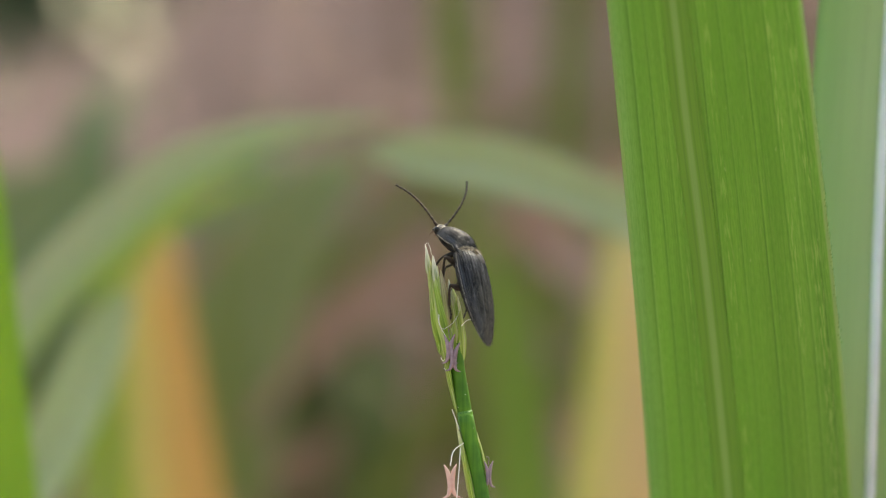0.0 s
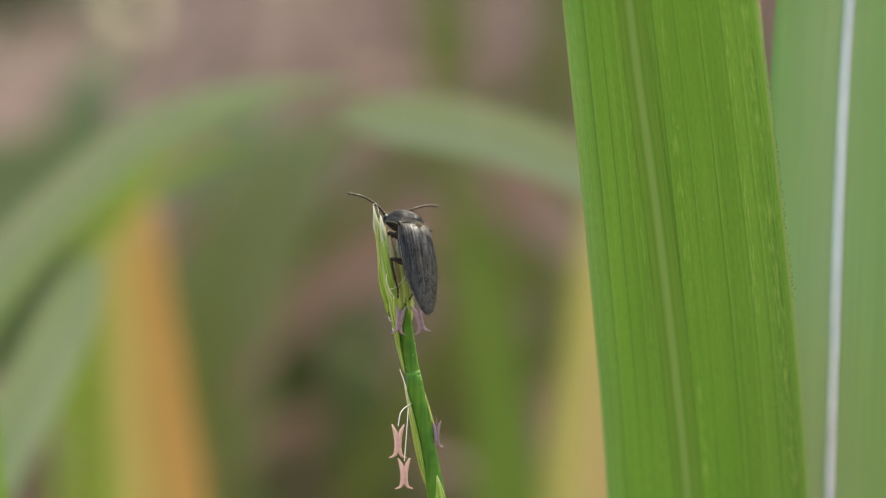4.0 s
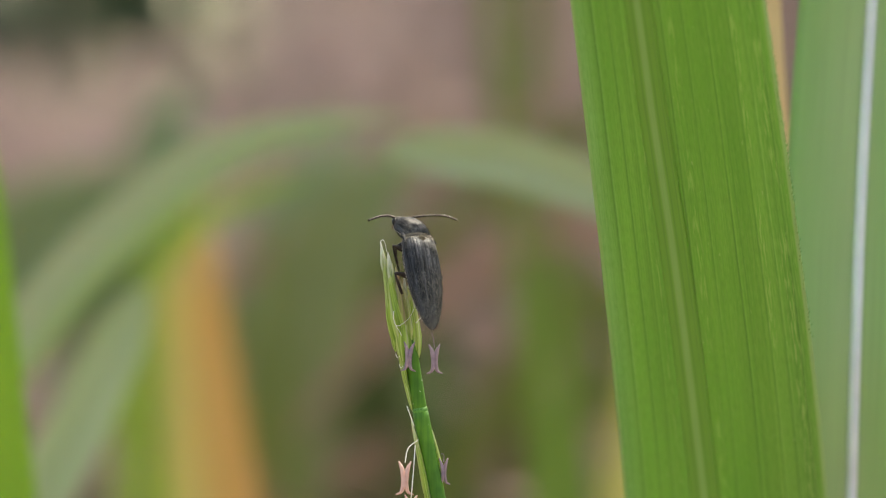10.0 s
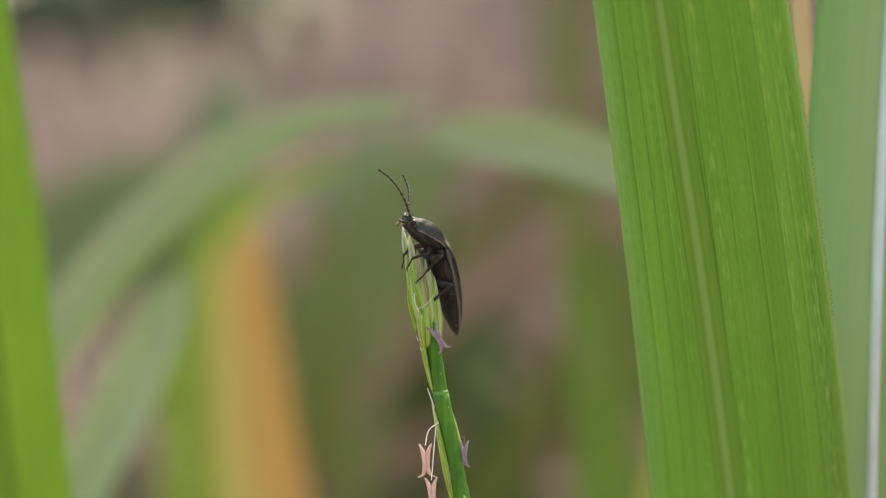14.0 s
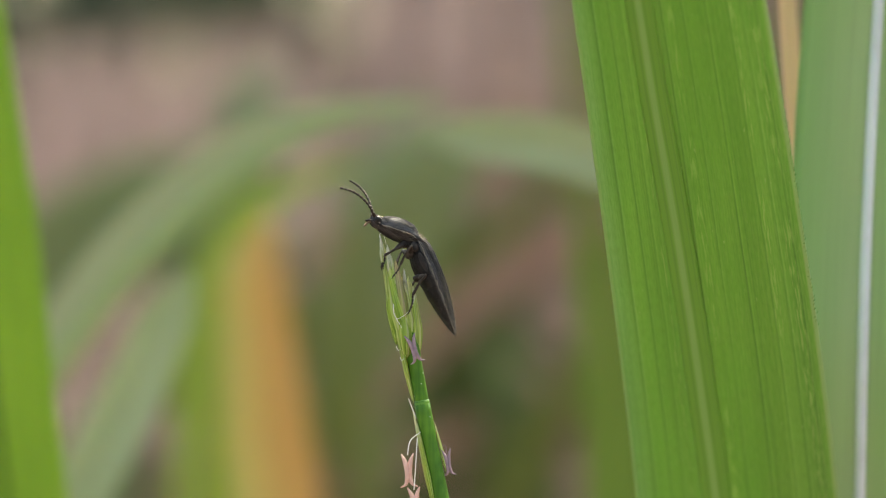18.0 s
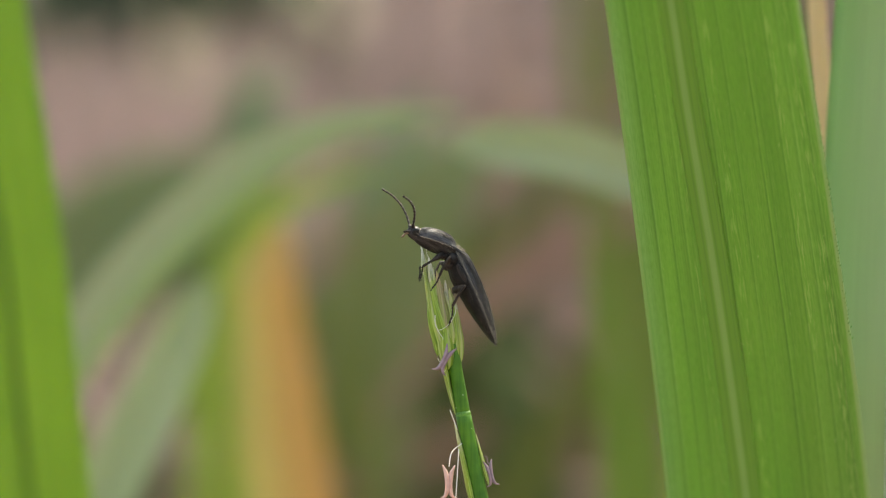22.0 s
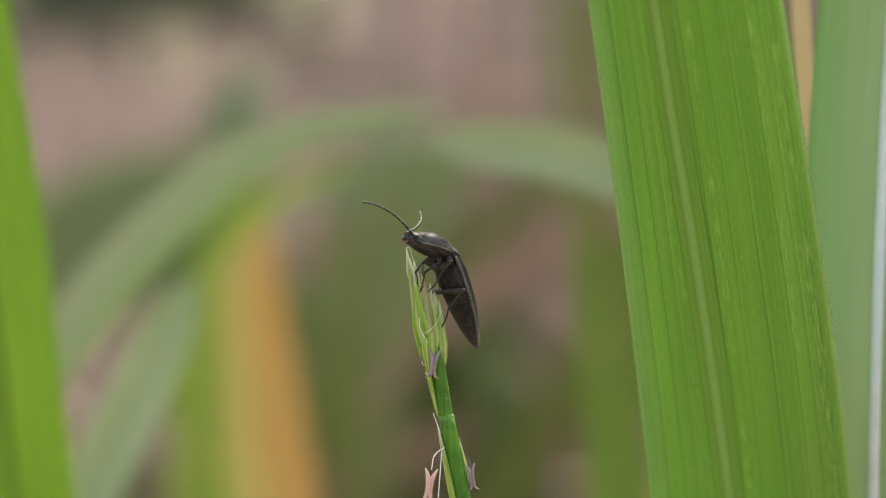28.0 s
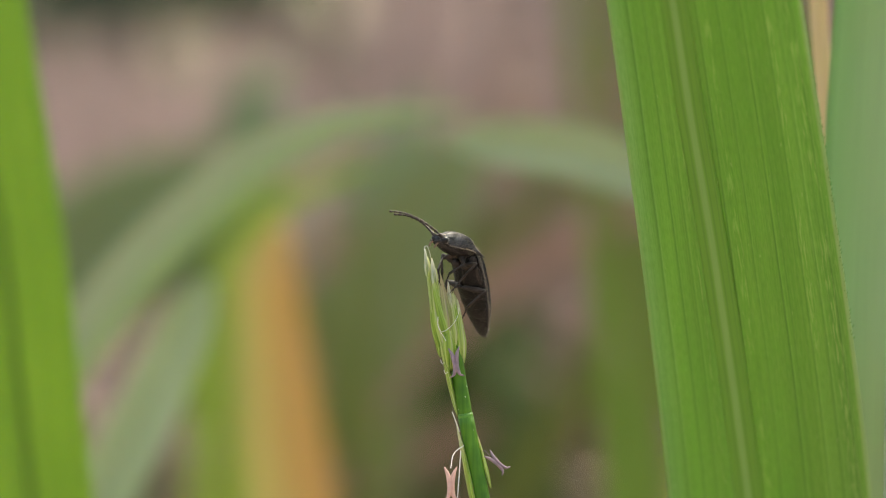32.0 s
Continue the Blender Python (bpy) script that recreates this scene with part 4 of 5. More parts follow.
        put("spikelet", mesh_of("spikelet", *scaled(place(spikelet(way.length, w * (1.3 if foot[2] > 2.5 else 0.95), i), m)), mat, HUSK_UV), spike)
    for foot, tip, w in (((-2.62, -0.3, 10.2), (-2.77, -0.28, 12.4), 0.36), ((-2.02, -0.45, 9.3), (-2.27, -0.42, 11.7), 0.48), ((-0.98, -0.15, 7.8), (-1.08, -0.1, 9.9), 0.36)):
        way = Vector(tip) - Vector(foot)
        m = Matrix.Translation(foot) @ way.to_track_quat("Z", "X").to_matrix().to_4x4()
        put("spikelet_tip", mesh_of("spikelet_tip", *scaled(place(spikelet(way.length, w), m)), M_PAPERY, HUSK_UV), spike, "papery whitish husk tip")
    tips = [[(-2.78, -0.2, 12.1), (-2.8, -0.2, 12.5), (-2.66, -0.2, 12.6), (-2.5, -0.2, 12.35), (-2.36, -0.2, 11.7)],
            [(-1.86, -0.9, 7.3), (-1.85, -1.0, 6.6), (-1.65, -1.0, 6.2), (-1.0, -1.0, 6.5), (-0.5, -0.9, 7.1), (-0.23, -0.8, 7.9)],
            [(-1.7, -0.95, 6.2), (-1.35, -0.95, 5.6), (-1.1, -0.9, 5.0)],
            [(-1.75, -0.6, 4.1), (-1.6, -0.7, 3.8), (-1.4, -0.7, 3.95)], [(-1.5, -0.6, 3.3), (-1.35, -0.7, 3.05), (-1.2, -0.7, 3.2)]]
    for pts in tips:
        put("stigma", mesh_of("stigma", *scaled(thread(pts, 0.027, 18, 0.014)), M_SILK), spike, "curled white thread")
    for pts in ([(-0.43, -0.3, -1.3), (-0.7, -0.35, -0.5), (-0.95, -0.4, 0.2)], [(-0.1, -0.6, -2.3), (-0.85, -0.7, -2.9), (-1.12, -0.7, -4.0)], [(-0.35, -0.6, -2.7), (-0.5, -0.8, -4.6), (-0.68, -0.8, -6.6)]):
        put("filament", mesh_of("filament", *scaled(thread(pts, 0.04)), M_SILK), spike, "fine white filament")
    rng = np.random.default_rng(8)
    for x, z in ((0.19, 2.1), (0.05, 1.3), (-0.5, 0.35), (0.62, -1.2), (0.9, -3.1)):
        put("pollen_grain", mesh_of("pollen_grain", *scaled(ball((x, -0.35 - 0.2 * rng.random(), z), (0.022 + 0.012 * rng.random(), 0.05, 0.022 + 0.02 * rng.random()), 6, 8)), M_SILK), spike, "tiny white grain of pollen")
    hung = {"curl": put("stigma", mesh_of("stigma", *scaled(thread([(0, 0, 0), (0.5, -0.1, 0.45), (1.1, -0.1, 0.35)], 0.036, 18, 0.018)), M_SILK), spike, "loose curled white thread")}
    for key, mat, ln, w, label in (("front", M_ANTHER, 2.1, 0.40, "mauve forked anther"), ("side", M_ANTHER, 2.1, 0.42, "mauve anther hanging on a thread"), ("low", M_ANTHER_PINK, 2.4, 0.46, "pale pink anther"),
                                   ("lower", M_ANTHER_PINK, 2.2, 0.46, "pale pink anther"), ("right", M_ANTHER, 1.9, 0.34, "pale mauve anther swinging on a short thread")):
        piece = anther(ln, w)
        if key in ("side", "right"):
            piece = joined(piece, thread([(0, 0, -0.2), (-0.05, 0, 0.4), (-0.2, 0, 1.0 if key == "side" else 0.4)], 0.03))
        hung[key] = put("anther", mesh_of("anther", *scaled(piece), mat), spike, label)
    return stem, spike, hung


# ---- the click beetle ----
def profile(table, y):
    ys, vs = zip(*sorted(table))
    return float(np.interp(y, ys, vs))


WIDTH = [(0, 1.08), (-0.2, 1.24), (-0.6, 1.34), (-1.5, 1.41), (-3, 1.43), (-4.5, 1.30), (-5.6, 1.07), (-6.5, 0.80), (-7.1, 0.56), (-7.4, 0.38), (-7.55, 0.22), (-7.62, 0.05)]
RISE = [(0, 0.22), (-0.12, 0.5), (-0.35, 0.76), (-0.8, 0.93), (-1.5, 1.0), (-3, 1.0), (-4.5, 0.88), (-5.8, 0.66), (-6.8, 0.42), (-7.3, 0.26), (-7.55, 0.12), (-7.62, 0.03)]
DROP = [(0, 0.55), (-0.5, 0.72), (-1.5, 0.96), (-2.6, 1.0), (-4.5, 0.80), (-5.8, 0.58), (-6.8, 0.34), (-7.4, 0.16), (-7.6, 0.04)]


def elytron(side):
    """One wing case: half a dome with nine fine grooves along it."""
    rows, m = 56, 90
    verts, faces = [], []
    for i in range(rows + 1):
        y = -7.62 * (i / rows) ** 0.95
        w, h = profile(WIDTH, y), profile(RISE, y)
        for j in range(m + 1):
            f = j / m
            a = radians(90 - 100 * f)
            groove = 0.026 * max(0, math.cos(2 * math.pi * 9 * f)) ** 4 * min(1, w)
            r = 1 - groove
            x = w * math.cos(a) ** 0.85 * r if a > 0 else w * math.cos(a) * r
            verts.append((side * (x + 0.006), y, h * math.sin(a) * r + 0.02))
    n = m + 1
    for i in range(rows):
        for j in range(m):
            q = (i * n + j, i * n + j + 1, (i + 1) * n + j + 1, (i + 1) * n + j)
            faces.append(q if side > 0 else q[::-1])
    return scaled((verts, faces))


def hull(y0, y1, rows, width, depth, lift=0.05, m=26):
    """A shell open above: half widths and depths by tables along y."""
    verts, faces = [], []
    for i in range(rows + 1):
        y = y0 + (y1 - y0) * i / rows
        w, d = profile(width, y), profile(depth, y)
        for j in range(m + 1):
            a = math.pi * j / m
            verts.append((w * math.cos(a), y, -d * max(0.0, math.sin(a)) ** 0.8 + lift))
    n = m + 1
    for i in range(rows):
        for j in range(m):
            faces.append((i * n + j, (i + 1) * n + j, (i + 1) * n + j + 1, i * n + j + 1))
    faces.append(tuple(range(n)))
    faces.append(tuple(rows * n + j for j in range(n - 1, -1, -1)))
    return verts, faces


def belly_plate(k):
    """One of five belly plates, each tucked under the one before it."""
    y0 = -2.85 - 0.93 * k
    y1 = y0 - (0.98 if k < 4 else 1.0)
    tuck = lambda y: 0.90 + 0.05 * (y0 - y) / (y0 - y1)
    ys = np.linspace(y0, y1, 7)
    wid = [(y, profile(WIDTH, y) * tuck(y)) for y in ys]
    dep = [(y, profile(DROP, y) * (0.93 + 0.07 * math.sin(math.pi * (0.15 + 0.7 * (y0 - y) / (y0 - y1))))) for y in ys]
    return scaled(hull(y0, y1, 10, wid, dep))


def breast():
    """Hind breast: a rounded hull with a groove along its middle, and the narrower middle breast before it."""
    hind = hull(-0.75, -2.95, 18, [(y, profile(WIDTH, y) * f) for y, f in ((-0.75, 0.80), (-1.1, 0.93), (-2.0, 0.95), (-2.7, 0.94), (-2.95, 0.86))], [(-0.75, 0.62), (-1.0, 0.88), (-1.8, 1.02), (-2.6, 1.0), (-2.95, 0.8)])
    v = [(x, y, z + 0.10 * math.exp(-(x / 0.09) ** 2) * (z < -0.5)) for x, y, z in hind[0]]
    front = hull(0.2, -0.95, 10, [(0.2, 0.72), (-0.3, 0.86), (-0.95, 1.02)], [(0.2, 0.5), (-0.3, 0.6), (-0.95, 0.7)])
    return scaled(joined((v, hind[1]), front))


PRO_WIDE = [(-0.2, 1.10), (0.0, 1.17), (0.6, 1.17), (1.3, 1.19), (1.9, 1.10), (2.4, 0.92), (2.75, 0.74), (2.95, 0.60)]
PRO_CREST = [(-0.2, 0.06), (0.8, 0.0), (1.8, -0.16), (2.95, -0.34)]


def pronotum():
    """Neck shield: a dome above a sharp side crest, flatter hollow sides below it, and two pointed hind corners."""
    rows, m = 34, 48
    verts, faces = [], []
    top = [(-0.2, 0.14), (-0.05, 0.34), (0.15, 0.62), (0.6, 0.94), (1.2, 1.05), (1.8, 1.08), (2.3, 1.0), (2.7, 0.86), (2.95, 0.66)]
    low = [(-0.2, 0.46), (0.0, 0.62), (0.6, 0.72), (1.4, 0.72), (2.2, 0.6), (2.7, 0.44), (2.95, 0.3)]
    for i in range(rows + 1):
        y = -0.2 + 3.15 * i / rows
        w, h, d, zc = profile(PRO_WIDE, y), profile(top, y), profile(low, y), profile(PRO_CREST, y)
        for j in range(m):
            a = 2 * math.pi * j / m
            c, q = math.cos(a), math.sin(a)
            if q >= 0:
                verts.append((w * math.copysign(abs(c) ** 0.8, c), y, zc + h * q ** 0.95))
            else:
                hollow = 1 - 0.16 * math.sin(min(1.0, -q * 2.2) * math.pi / 2) - 0.10 * q * q
                verts.append((w * hollow * c, y, zc + d * q))
    for i in range(rows):
        for j in range(m):
            j2 = (j + 1) % m
            faces.append((i * m + j, i * m + j2, (i + 1) * m + j2, (i + 1) * m + j))
    faces.append(tuple(range(m - 1, -1, -1)))
    faces.append(tuple(rows * m + j for j in range(m)))
    horns = [tube(smooth_line([(k * 0.80, 1.0, 0.1), (k * 1.0, 0.35, 0.09), (k * 1.17, -0.25, 0.04), (k * 1.32, -0.78, -0.02)], 12), np.interp(np.linspace(0, 1, 12), (0, 0.5, 1), (0.26, 0.2, 0.02)), 8) for k in (-1, 1)]
    return scaled(joined((verts, faces), *horns))


def down_on(piece, count, seed, size=0.3, thin=0.005):
    """Short pale hairs lying backwards on a shell given in metres: denser in patches, each a thin pointed blade."""
    v, f = np.array(piece[0], float) * 1000, piece[1]
    rng = np.random.default_rng(seed)
    verts, faces = [], []
    tries = 0
    while len(faces) < count and tries < count * 12:
        tries += 1
        q = f[int(rng.integers(len(f)))]
        if len(q) != 4:
            continue
        a, b, c, d = (v[k] for k in q)
        e1, e2 = rng.random(), rng.random()
        p = (a * (1 - e1) + b * e1) * (1 - e2) + (d * (1 - e1) + c * e1) * e2
        n = np.cross(c - a, d - b)
        ln = np.linalg.norm(n)
        if ln < 1e-9 or np.interp(p[1], (-7.6, -3.6, -2.8, -0.6, -0.4, 0.3, 0.8, 2.6, 3.0), (0.8, 0.7, 0.1, 0.08, 1.0, 0.9, 0.2, 0.25, 0.6)) + 0.5 * (abs(p[2]) < 0.15) < rng.random() + 0.2 * noise.noise(Vector(p * 0.9 + seed)):
            continue
        if p[1] > 0.1 and p[2] < -0.3 and rng.random() < 0.8:
            continue
        n /= ln
        if np.dot(n, p * np.array([1, 0, 1])) < 0:
            n = -n
        back = np.array([rng.normal() * 0.3, -1, 0]) + n * rng.uniform(0.15, 0.55)
        back /= np.linalg.norm(back)
        w = np.cross(back, n)
        w *= thin / (np.linalg.norm(w) + 1e-9)
        o = len(verts)
        root = p + n * 0.004
        verts += [root - w, root + w, root + back * size * rng.uniform(0.6, 1.3)]
        faces.append((o, o + 1, o + 2))
    return [tuple(x / 1000 for x in p) for p in verts], faces


def tuft(line, count, out, length, seed, spread=0.05, thin=0.008):
    """A row of short hairs along a line in millimetres, leaning along out; each a thin pointed blade."""
    rng = np.random.default_rng(seed)
    p = smooth_line(line, 60)
    verts, faces = [], []
    for _ in range(count):
        q = p[int(rng.integers(60))] + rng.normal(size=3) * spread
        d = np.array(out(q), float) + rng.normal(size=3) * 0.35
        d *= length * rng.uniform(0.5, 1.3) / np.linalg.norm(d)
        w = np.cross(d, rng.normal(size=3))
        w *= thin / (np.linalg.norm(w) + 1e-9)
        o = len(verts)
        verts += [q - w, q + w, q + d]
        faces.append((o, o + 1, o + 2))
    return scaled((verts, faces))


def antenna(side):
    """Eleven saw-toothed joints on a line that bends outwards, growing along +y."""
    line = smooth_line([(0, 0, 0), (0.1 * side, 1.1, 0.12), (0.12 * side, 2.3, 0.1), (-0.0 * side, 3.4, -0.15), (-0.22 * side, 4.3, -0.6)], 66)
    rad = []
    for i in range(66):
        f = (i % 6) / 5
        rad.append((0.13 if i < 5 else (0.032 if i % 6 == 0 else 0.05 + 0.075 * f)) * (1 - 0.22 * i / 66))
    return scaled(tube(line, rad, 8))


def leg(points, thick):
    """Thigh, shin and jointed foot; points: hip, knee, ankle, toe."""
    hip, knee, ankle, toe = [np.array(p, float) for p in points]
    thigh = tube(smooth_line([hip, (hip + knee) / 2, knee], 14), thick * np.array([0.75, 1.05, 1.3, 1.45, 1.5, 1.5, 1.45, 1.35, 1.22, 1.1, 0.95, 0.85, 0.75, 0.5]), 10)
    shin = tube(smooth_line([knee, knee * 0.6 + ankle * 0.4 + np.array([0, 0.05, -0.05]), ankle], 12), thick * np.array([0.5, 0.55, 0.55, 0.56, 0.58, 0.6, 0.62, 0.64, 0.66, 0.68, 0.7, 0.6]), 8)
    spur = tube([ankle, ankle + (ankle - knee) * 0.09 + np.array([0.04, 0, 0])], [0.035, 0.008], 5)
    mid = (ankle + toe) / 2 + np.array([0, 0, 0.12])
    foot = tube(smooth_line([ankle, mid, toe], 21), [thick * (0.26 + 0.26 * ((i % 4) / 3)) for i in range(21)], 8)
    claw = [tube(smooth_line([toe, toe + np.array([k * 0.09, -0.08, -0.08]), toe + np.array([k * 0.11, -0.14, -0.2])], 6), np.linspace(0.035, 0.008, 6), 5) for k in (-1, 1)]
    shin, foot = joined(shin, spur), joined(foot, *claw)
    return scaled(thigh), scaled(shin), scaled(foot)


def beetle():
    bug = thing("click_beetle", NODE_AT + Vector((0.002, 0, 0.008)), "dark grey-brown click beetle with downy wing cases on grass", "beetle")
    for s in (-1, 1):
        shell = elytron(s)
        case = put("wing_case", mesh_of("wing_case", *shell, M_SHELL), bug, "finely grooved dark wing case with pale down")
        tagged(put("down", mesh_of("down", *down_on(shell, 2600, 3 + s, 0.26), M_HAIR), case, "short pale golden hairs"), kind="stuff")
    for s in (-1, 1):
        rim = [(s * (profile(WIDTH, y) + 0.015), y, 0.0) for y in np.linspace(-0.15, -7.5, 50)]
        put("fringe", mesh_of("fringe", *scaled(tube(rim, [0.018] * 50, 6)), M_FRINGE), bug, "pale hairy margin of the wing case")
    # pale hair where it shows: base and outer edge of the wing cases
    base = [(x, -0.16 - 0.06 * abs(x), profile(RISE, -0.22) * math.sqrt(max(0.02, 1 - (x / 1.24) ** 2)) + 0.02) for x in np.linspace(-1.15, 1.15, 9)]
    tagged(put("base_fringe", mesh_of("base_fringe", *tuft(base, 520, lambda q: (0, -1, 0.35), 0.34, 21, 0.07), M_TUFT), bug, "band of pale hairs across the wing bases"), kind="stuff")
    for s in (-1, 1):
        edge = [(s * profile(WIDTH, y), y, 0.02) for y in np.linspace(-0.3, -7.45, 16)]
        tagged(put("edge_fringe", mesh_of("edge_fringe", *tuft(edge, 420, lambda q, s=s: (s * 0.55, -1, 0.1), 0.2, 31 + s, 0.03, 0.006), M_TUFT), bug, "pale hairs along the wing edge"), kind="stuff")
    put("breast", mesh_of("breast", *breast(), M_UNDER), bug, "blackish brown breast with a middle groove")
    for k in range(5):
        plate = belly_plate(k)
        ob = put("belly_plate", mesh_of("belly_plate", *plate, M_UNDER), bug, "dark downy belly plate")
        tagged(put("down", mesh_of("down", *down_on(plate, 170, 50 + k, 0.2, 0.006), M_HAIR), ob, "short grey hairs"), kind="stuff")
    for s in (-1, 1):
        put("side_plate", mesh_of("side_plate", *scaled(place(ball((0, 0, 0), (0.13, 0.85, 0.24)), Matrix.Translation((s * 1.2, -1.85, -0.32)) @ pose(0, 0, 0, 0, s * 35, 0))), M_PLATE), bug)
        put("side_plate", mesh_of("side_plate", *scaled(place(ball((0, 0, 0), (0.14, 0.42, 0.3)), Matrix.Translation((s * 0.98, -0.5, -0.36)) @ pose(0, 0, 0, 0, s * 25, 0))), M_PLATE), bug)
        put("coxa", mesh_of("coxa", *scaled(ball((s * 0.46, -0.85, -0.72), (0.42, 0.36, 0.34))), M_COXA), bug, "rounded grey leg socket")
        put("hind_coxa", mesh_of("hind_coxa", *scaled(place(ball((0, 0, 0), (0.66, 0.24, 0.2)), Matrix.Translation((s * 0.56, -2.72, -0.86)) @ pose(0, 0, 0, 0, s * -28, s * -10))), M_COXA), bug, "flat slanting plate over the hind leg")
    put("scutellum", mesh_of("scutellum", *scaled(ball((0, -0.45, 0.78), (0.26, 0.34, 0.12))), M_FUR), bug, "small pale shield between the wing cases")
    collar = tube([(x, -0.04 - 0.10 * abs(x), 0.36 * math.sqrt(max(0, 1 - (x / 1.2) ** 2)) ** 0.8 + 0.02) for x in np.linspace(-1.12, 1.12, 30)], [0.05] * 30, 8)
    put("collar", mesh_of("collar", *scaled(collar), M_FUR), bug, "band of pale golden down")
    fore = put("pronotum", mesh_of("pronotum", *pronotum(), M_SHELL), bug, "domed dark neck shield with pale down")
    tagged(put("down", mesh_of("down", *down_on(pronotum(), 2600, 9, 0.22), M_HAIR), fore, "short pale golden hairs"), kind="stuff")
    for s in (-1, 1):
        # real raised margin; its pale tone also stands for light on the ridge
        rim = [(s * (profile(PRO_WIDE, y) + 0.004), y, profile(PRO_CREST, y)) for y in np.linspace(-0.15, 2.7, 24)]
        put("margin", mesh_of("margin", *scaled(tube(rim, [0.028] * 24, 6)), M_FRINGE), fore, "raised side margin, pale tone holds light on its ridge")
    hind = [(x, -0.08 - 0.1 * abs(x), 0.36 * math.sqrt(max(0.02, 1 - (x / 1.2) ** 2)) + 0.08) for x in np.linspace(-1.15, 1.15, 9)]
    tagged(put("hind_fringe", mesh_of("hind_fringe", *tuft(hind, 380, lambda q: (0, -1, 0.5), 0.24, 41, 0.05), M_TUFT), fore, "pale hairs on the hind edge"), kind="stuff")
    for s in (-1, 1):
        crest = [(s * profile(PRO_WIDE, y), y, profile(PRO_CREST, y)) for y in np.linspace(-0.2, 2.8, 10)]
        tagged(put("side_fringe", mesh_of("side_fringe", *tuft(crest, 240, lambda q, s=s: (s * 0.5, -1, 0.2), 0.17, 43 + s, 0.03, 0.006), M_TUFT), fore, "pale hairs along the side edge"), kind="stuff")
    skull = scaled(ball((0, 3.08, -0.16), (0.66, 0.66, 0.52), 18, 26))
    put("head", mesh_of("head", *skull, M_SHELL), fore)
    tagged(put("down", mesh_of("down", *down_on(skull, 700, 4, 0.16, 0.007), M_TUFT), fore, "short pale hairs on the head"), kind="stuff")
    put("brow", mesh_of("brow", *scaled(thread([(-0.52, 3.42, 0.0), (-0.3, 3.66, 0.06), (0, 3.74, 0.08), (0.3, 3.66, 0.06), (0.52, 3.42, 0.0)], 0.05, 18)), M_COXA), fore, "pale raised brow edge")
    for s in (-1, 1):
        put("eye", mesh_of("eye", *scaled(ball((s * 0.56, 3.2, -0.08), (0.2, 0.25, 0.26))), M_EYE), fore, "glossy black eye")
        put("palp", mesh_of("palp", *scaled(thread([(s * 0.2, 3.5, -0.4), (s * 0.3, 3.75, -0.62), (s * 0.25, 3.8, -0.9)], 0.06, 10, 0.08)), M_PALP), fore, "pale reddish feeler by the mouth")
        put("jaw", mesh_of("jaw", *scaled(thread([(s * 0.32, 3.5, -0.3), (s * 0.28, 3.8, -0.42), (s * 0.05, 3.92, -0.48)], 0.12, 10, 0.04)), M_LEG), fore)
    feelers = {}
    for s in (-1, 1):
        put("coxa", mesh_of("coxa", *scaled(ball((s * 0.36, 0.42, -0.66), (0.25, 0.25, 0.22))), M_COXA), fore, "rounded grey leg socket")
        a = put("antenna", mesh_of("antenna", *antenna(s), M_FEELER), fore, "brown saw-toothed antenna of eleven joints")
        a.location = (s * 0.00042, 0.00352, 0.00006)
        feelers[s] = a
        sets = (("front_leg", fore, ((s * 0.35, 0.55, -0.6), (s * 1.05, 0.85, -1.15), (s * 0.55, 1.5, -2.2), (s * 0.3, 1.2, -3.0)), 0.15),
                ("middle_leg", bug, ((s * 0.45, -0.75, -0.8), (s * 1.7, -0.35, -0.75), (s * 0.95, -1.3, -1.9), (s * 0.55, -1.9, -2.7)), 0.15),
                ("hind_leg", bug, ((s * 0.5, -2.8, -0.85), (s * 1.95, -2.75, -0.65), (s * 0.95, -3.75, -1.95), (s * 0.5, -4.8, -2.6)), 0.16))
        for name, owner, pts, thick in sets:
            thigh, shin, foot = leg(pts, thick)
            if owner is bug:
                lg = put(name, mesh_of("thigh", *thigh, M_LEG), bug)
                put("shin", mesh_of("shin", *shin, M_LEG), lg)
                put("foot", mesh_of("foot", *foot, M_LEG), lg)
            else:
                put(name, mesh_of(name, *joined(thigh, shin, foot), M_LEG), fore)
    return bug, fore, feelers


STEM, SPIKE, HUNG = grass_stem()
BUG, FORE, FEELERS = beetle()


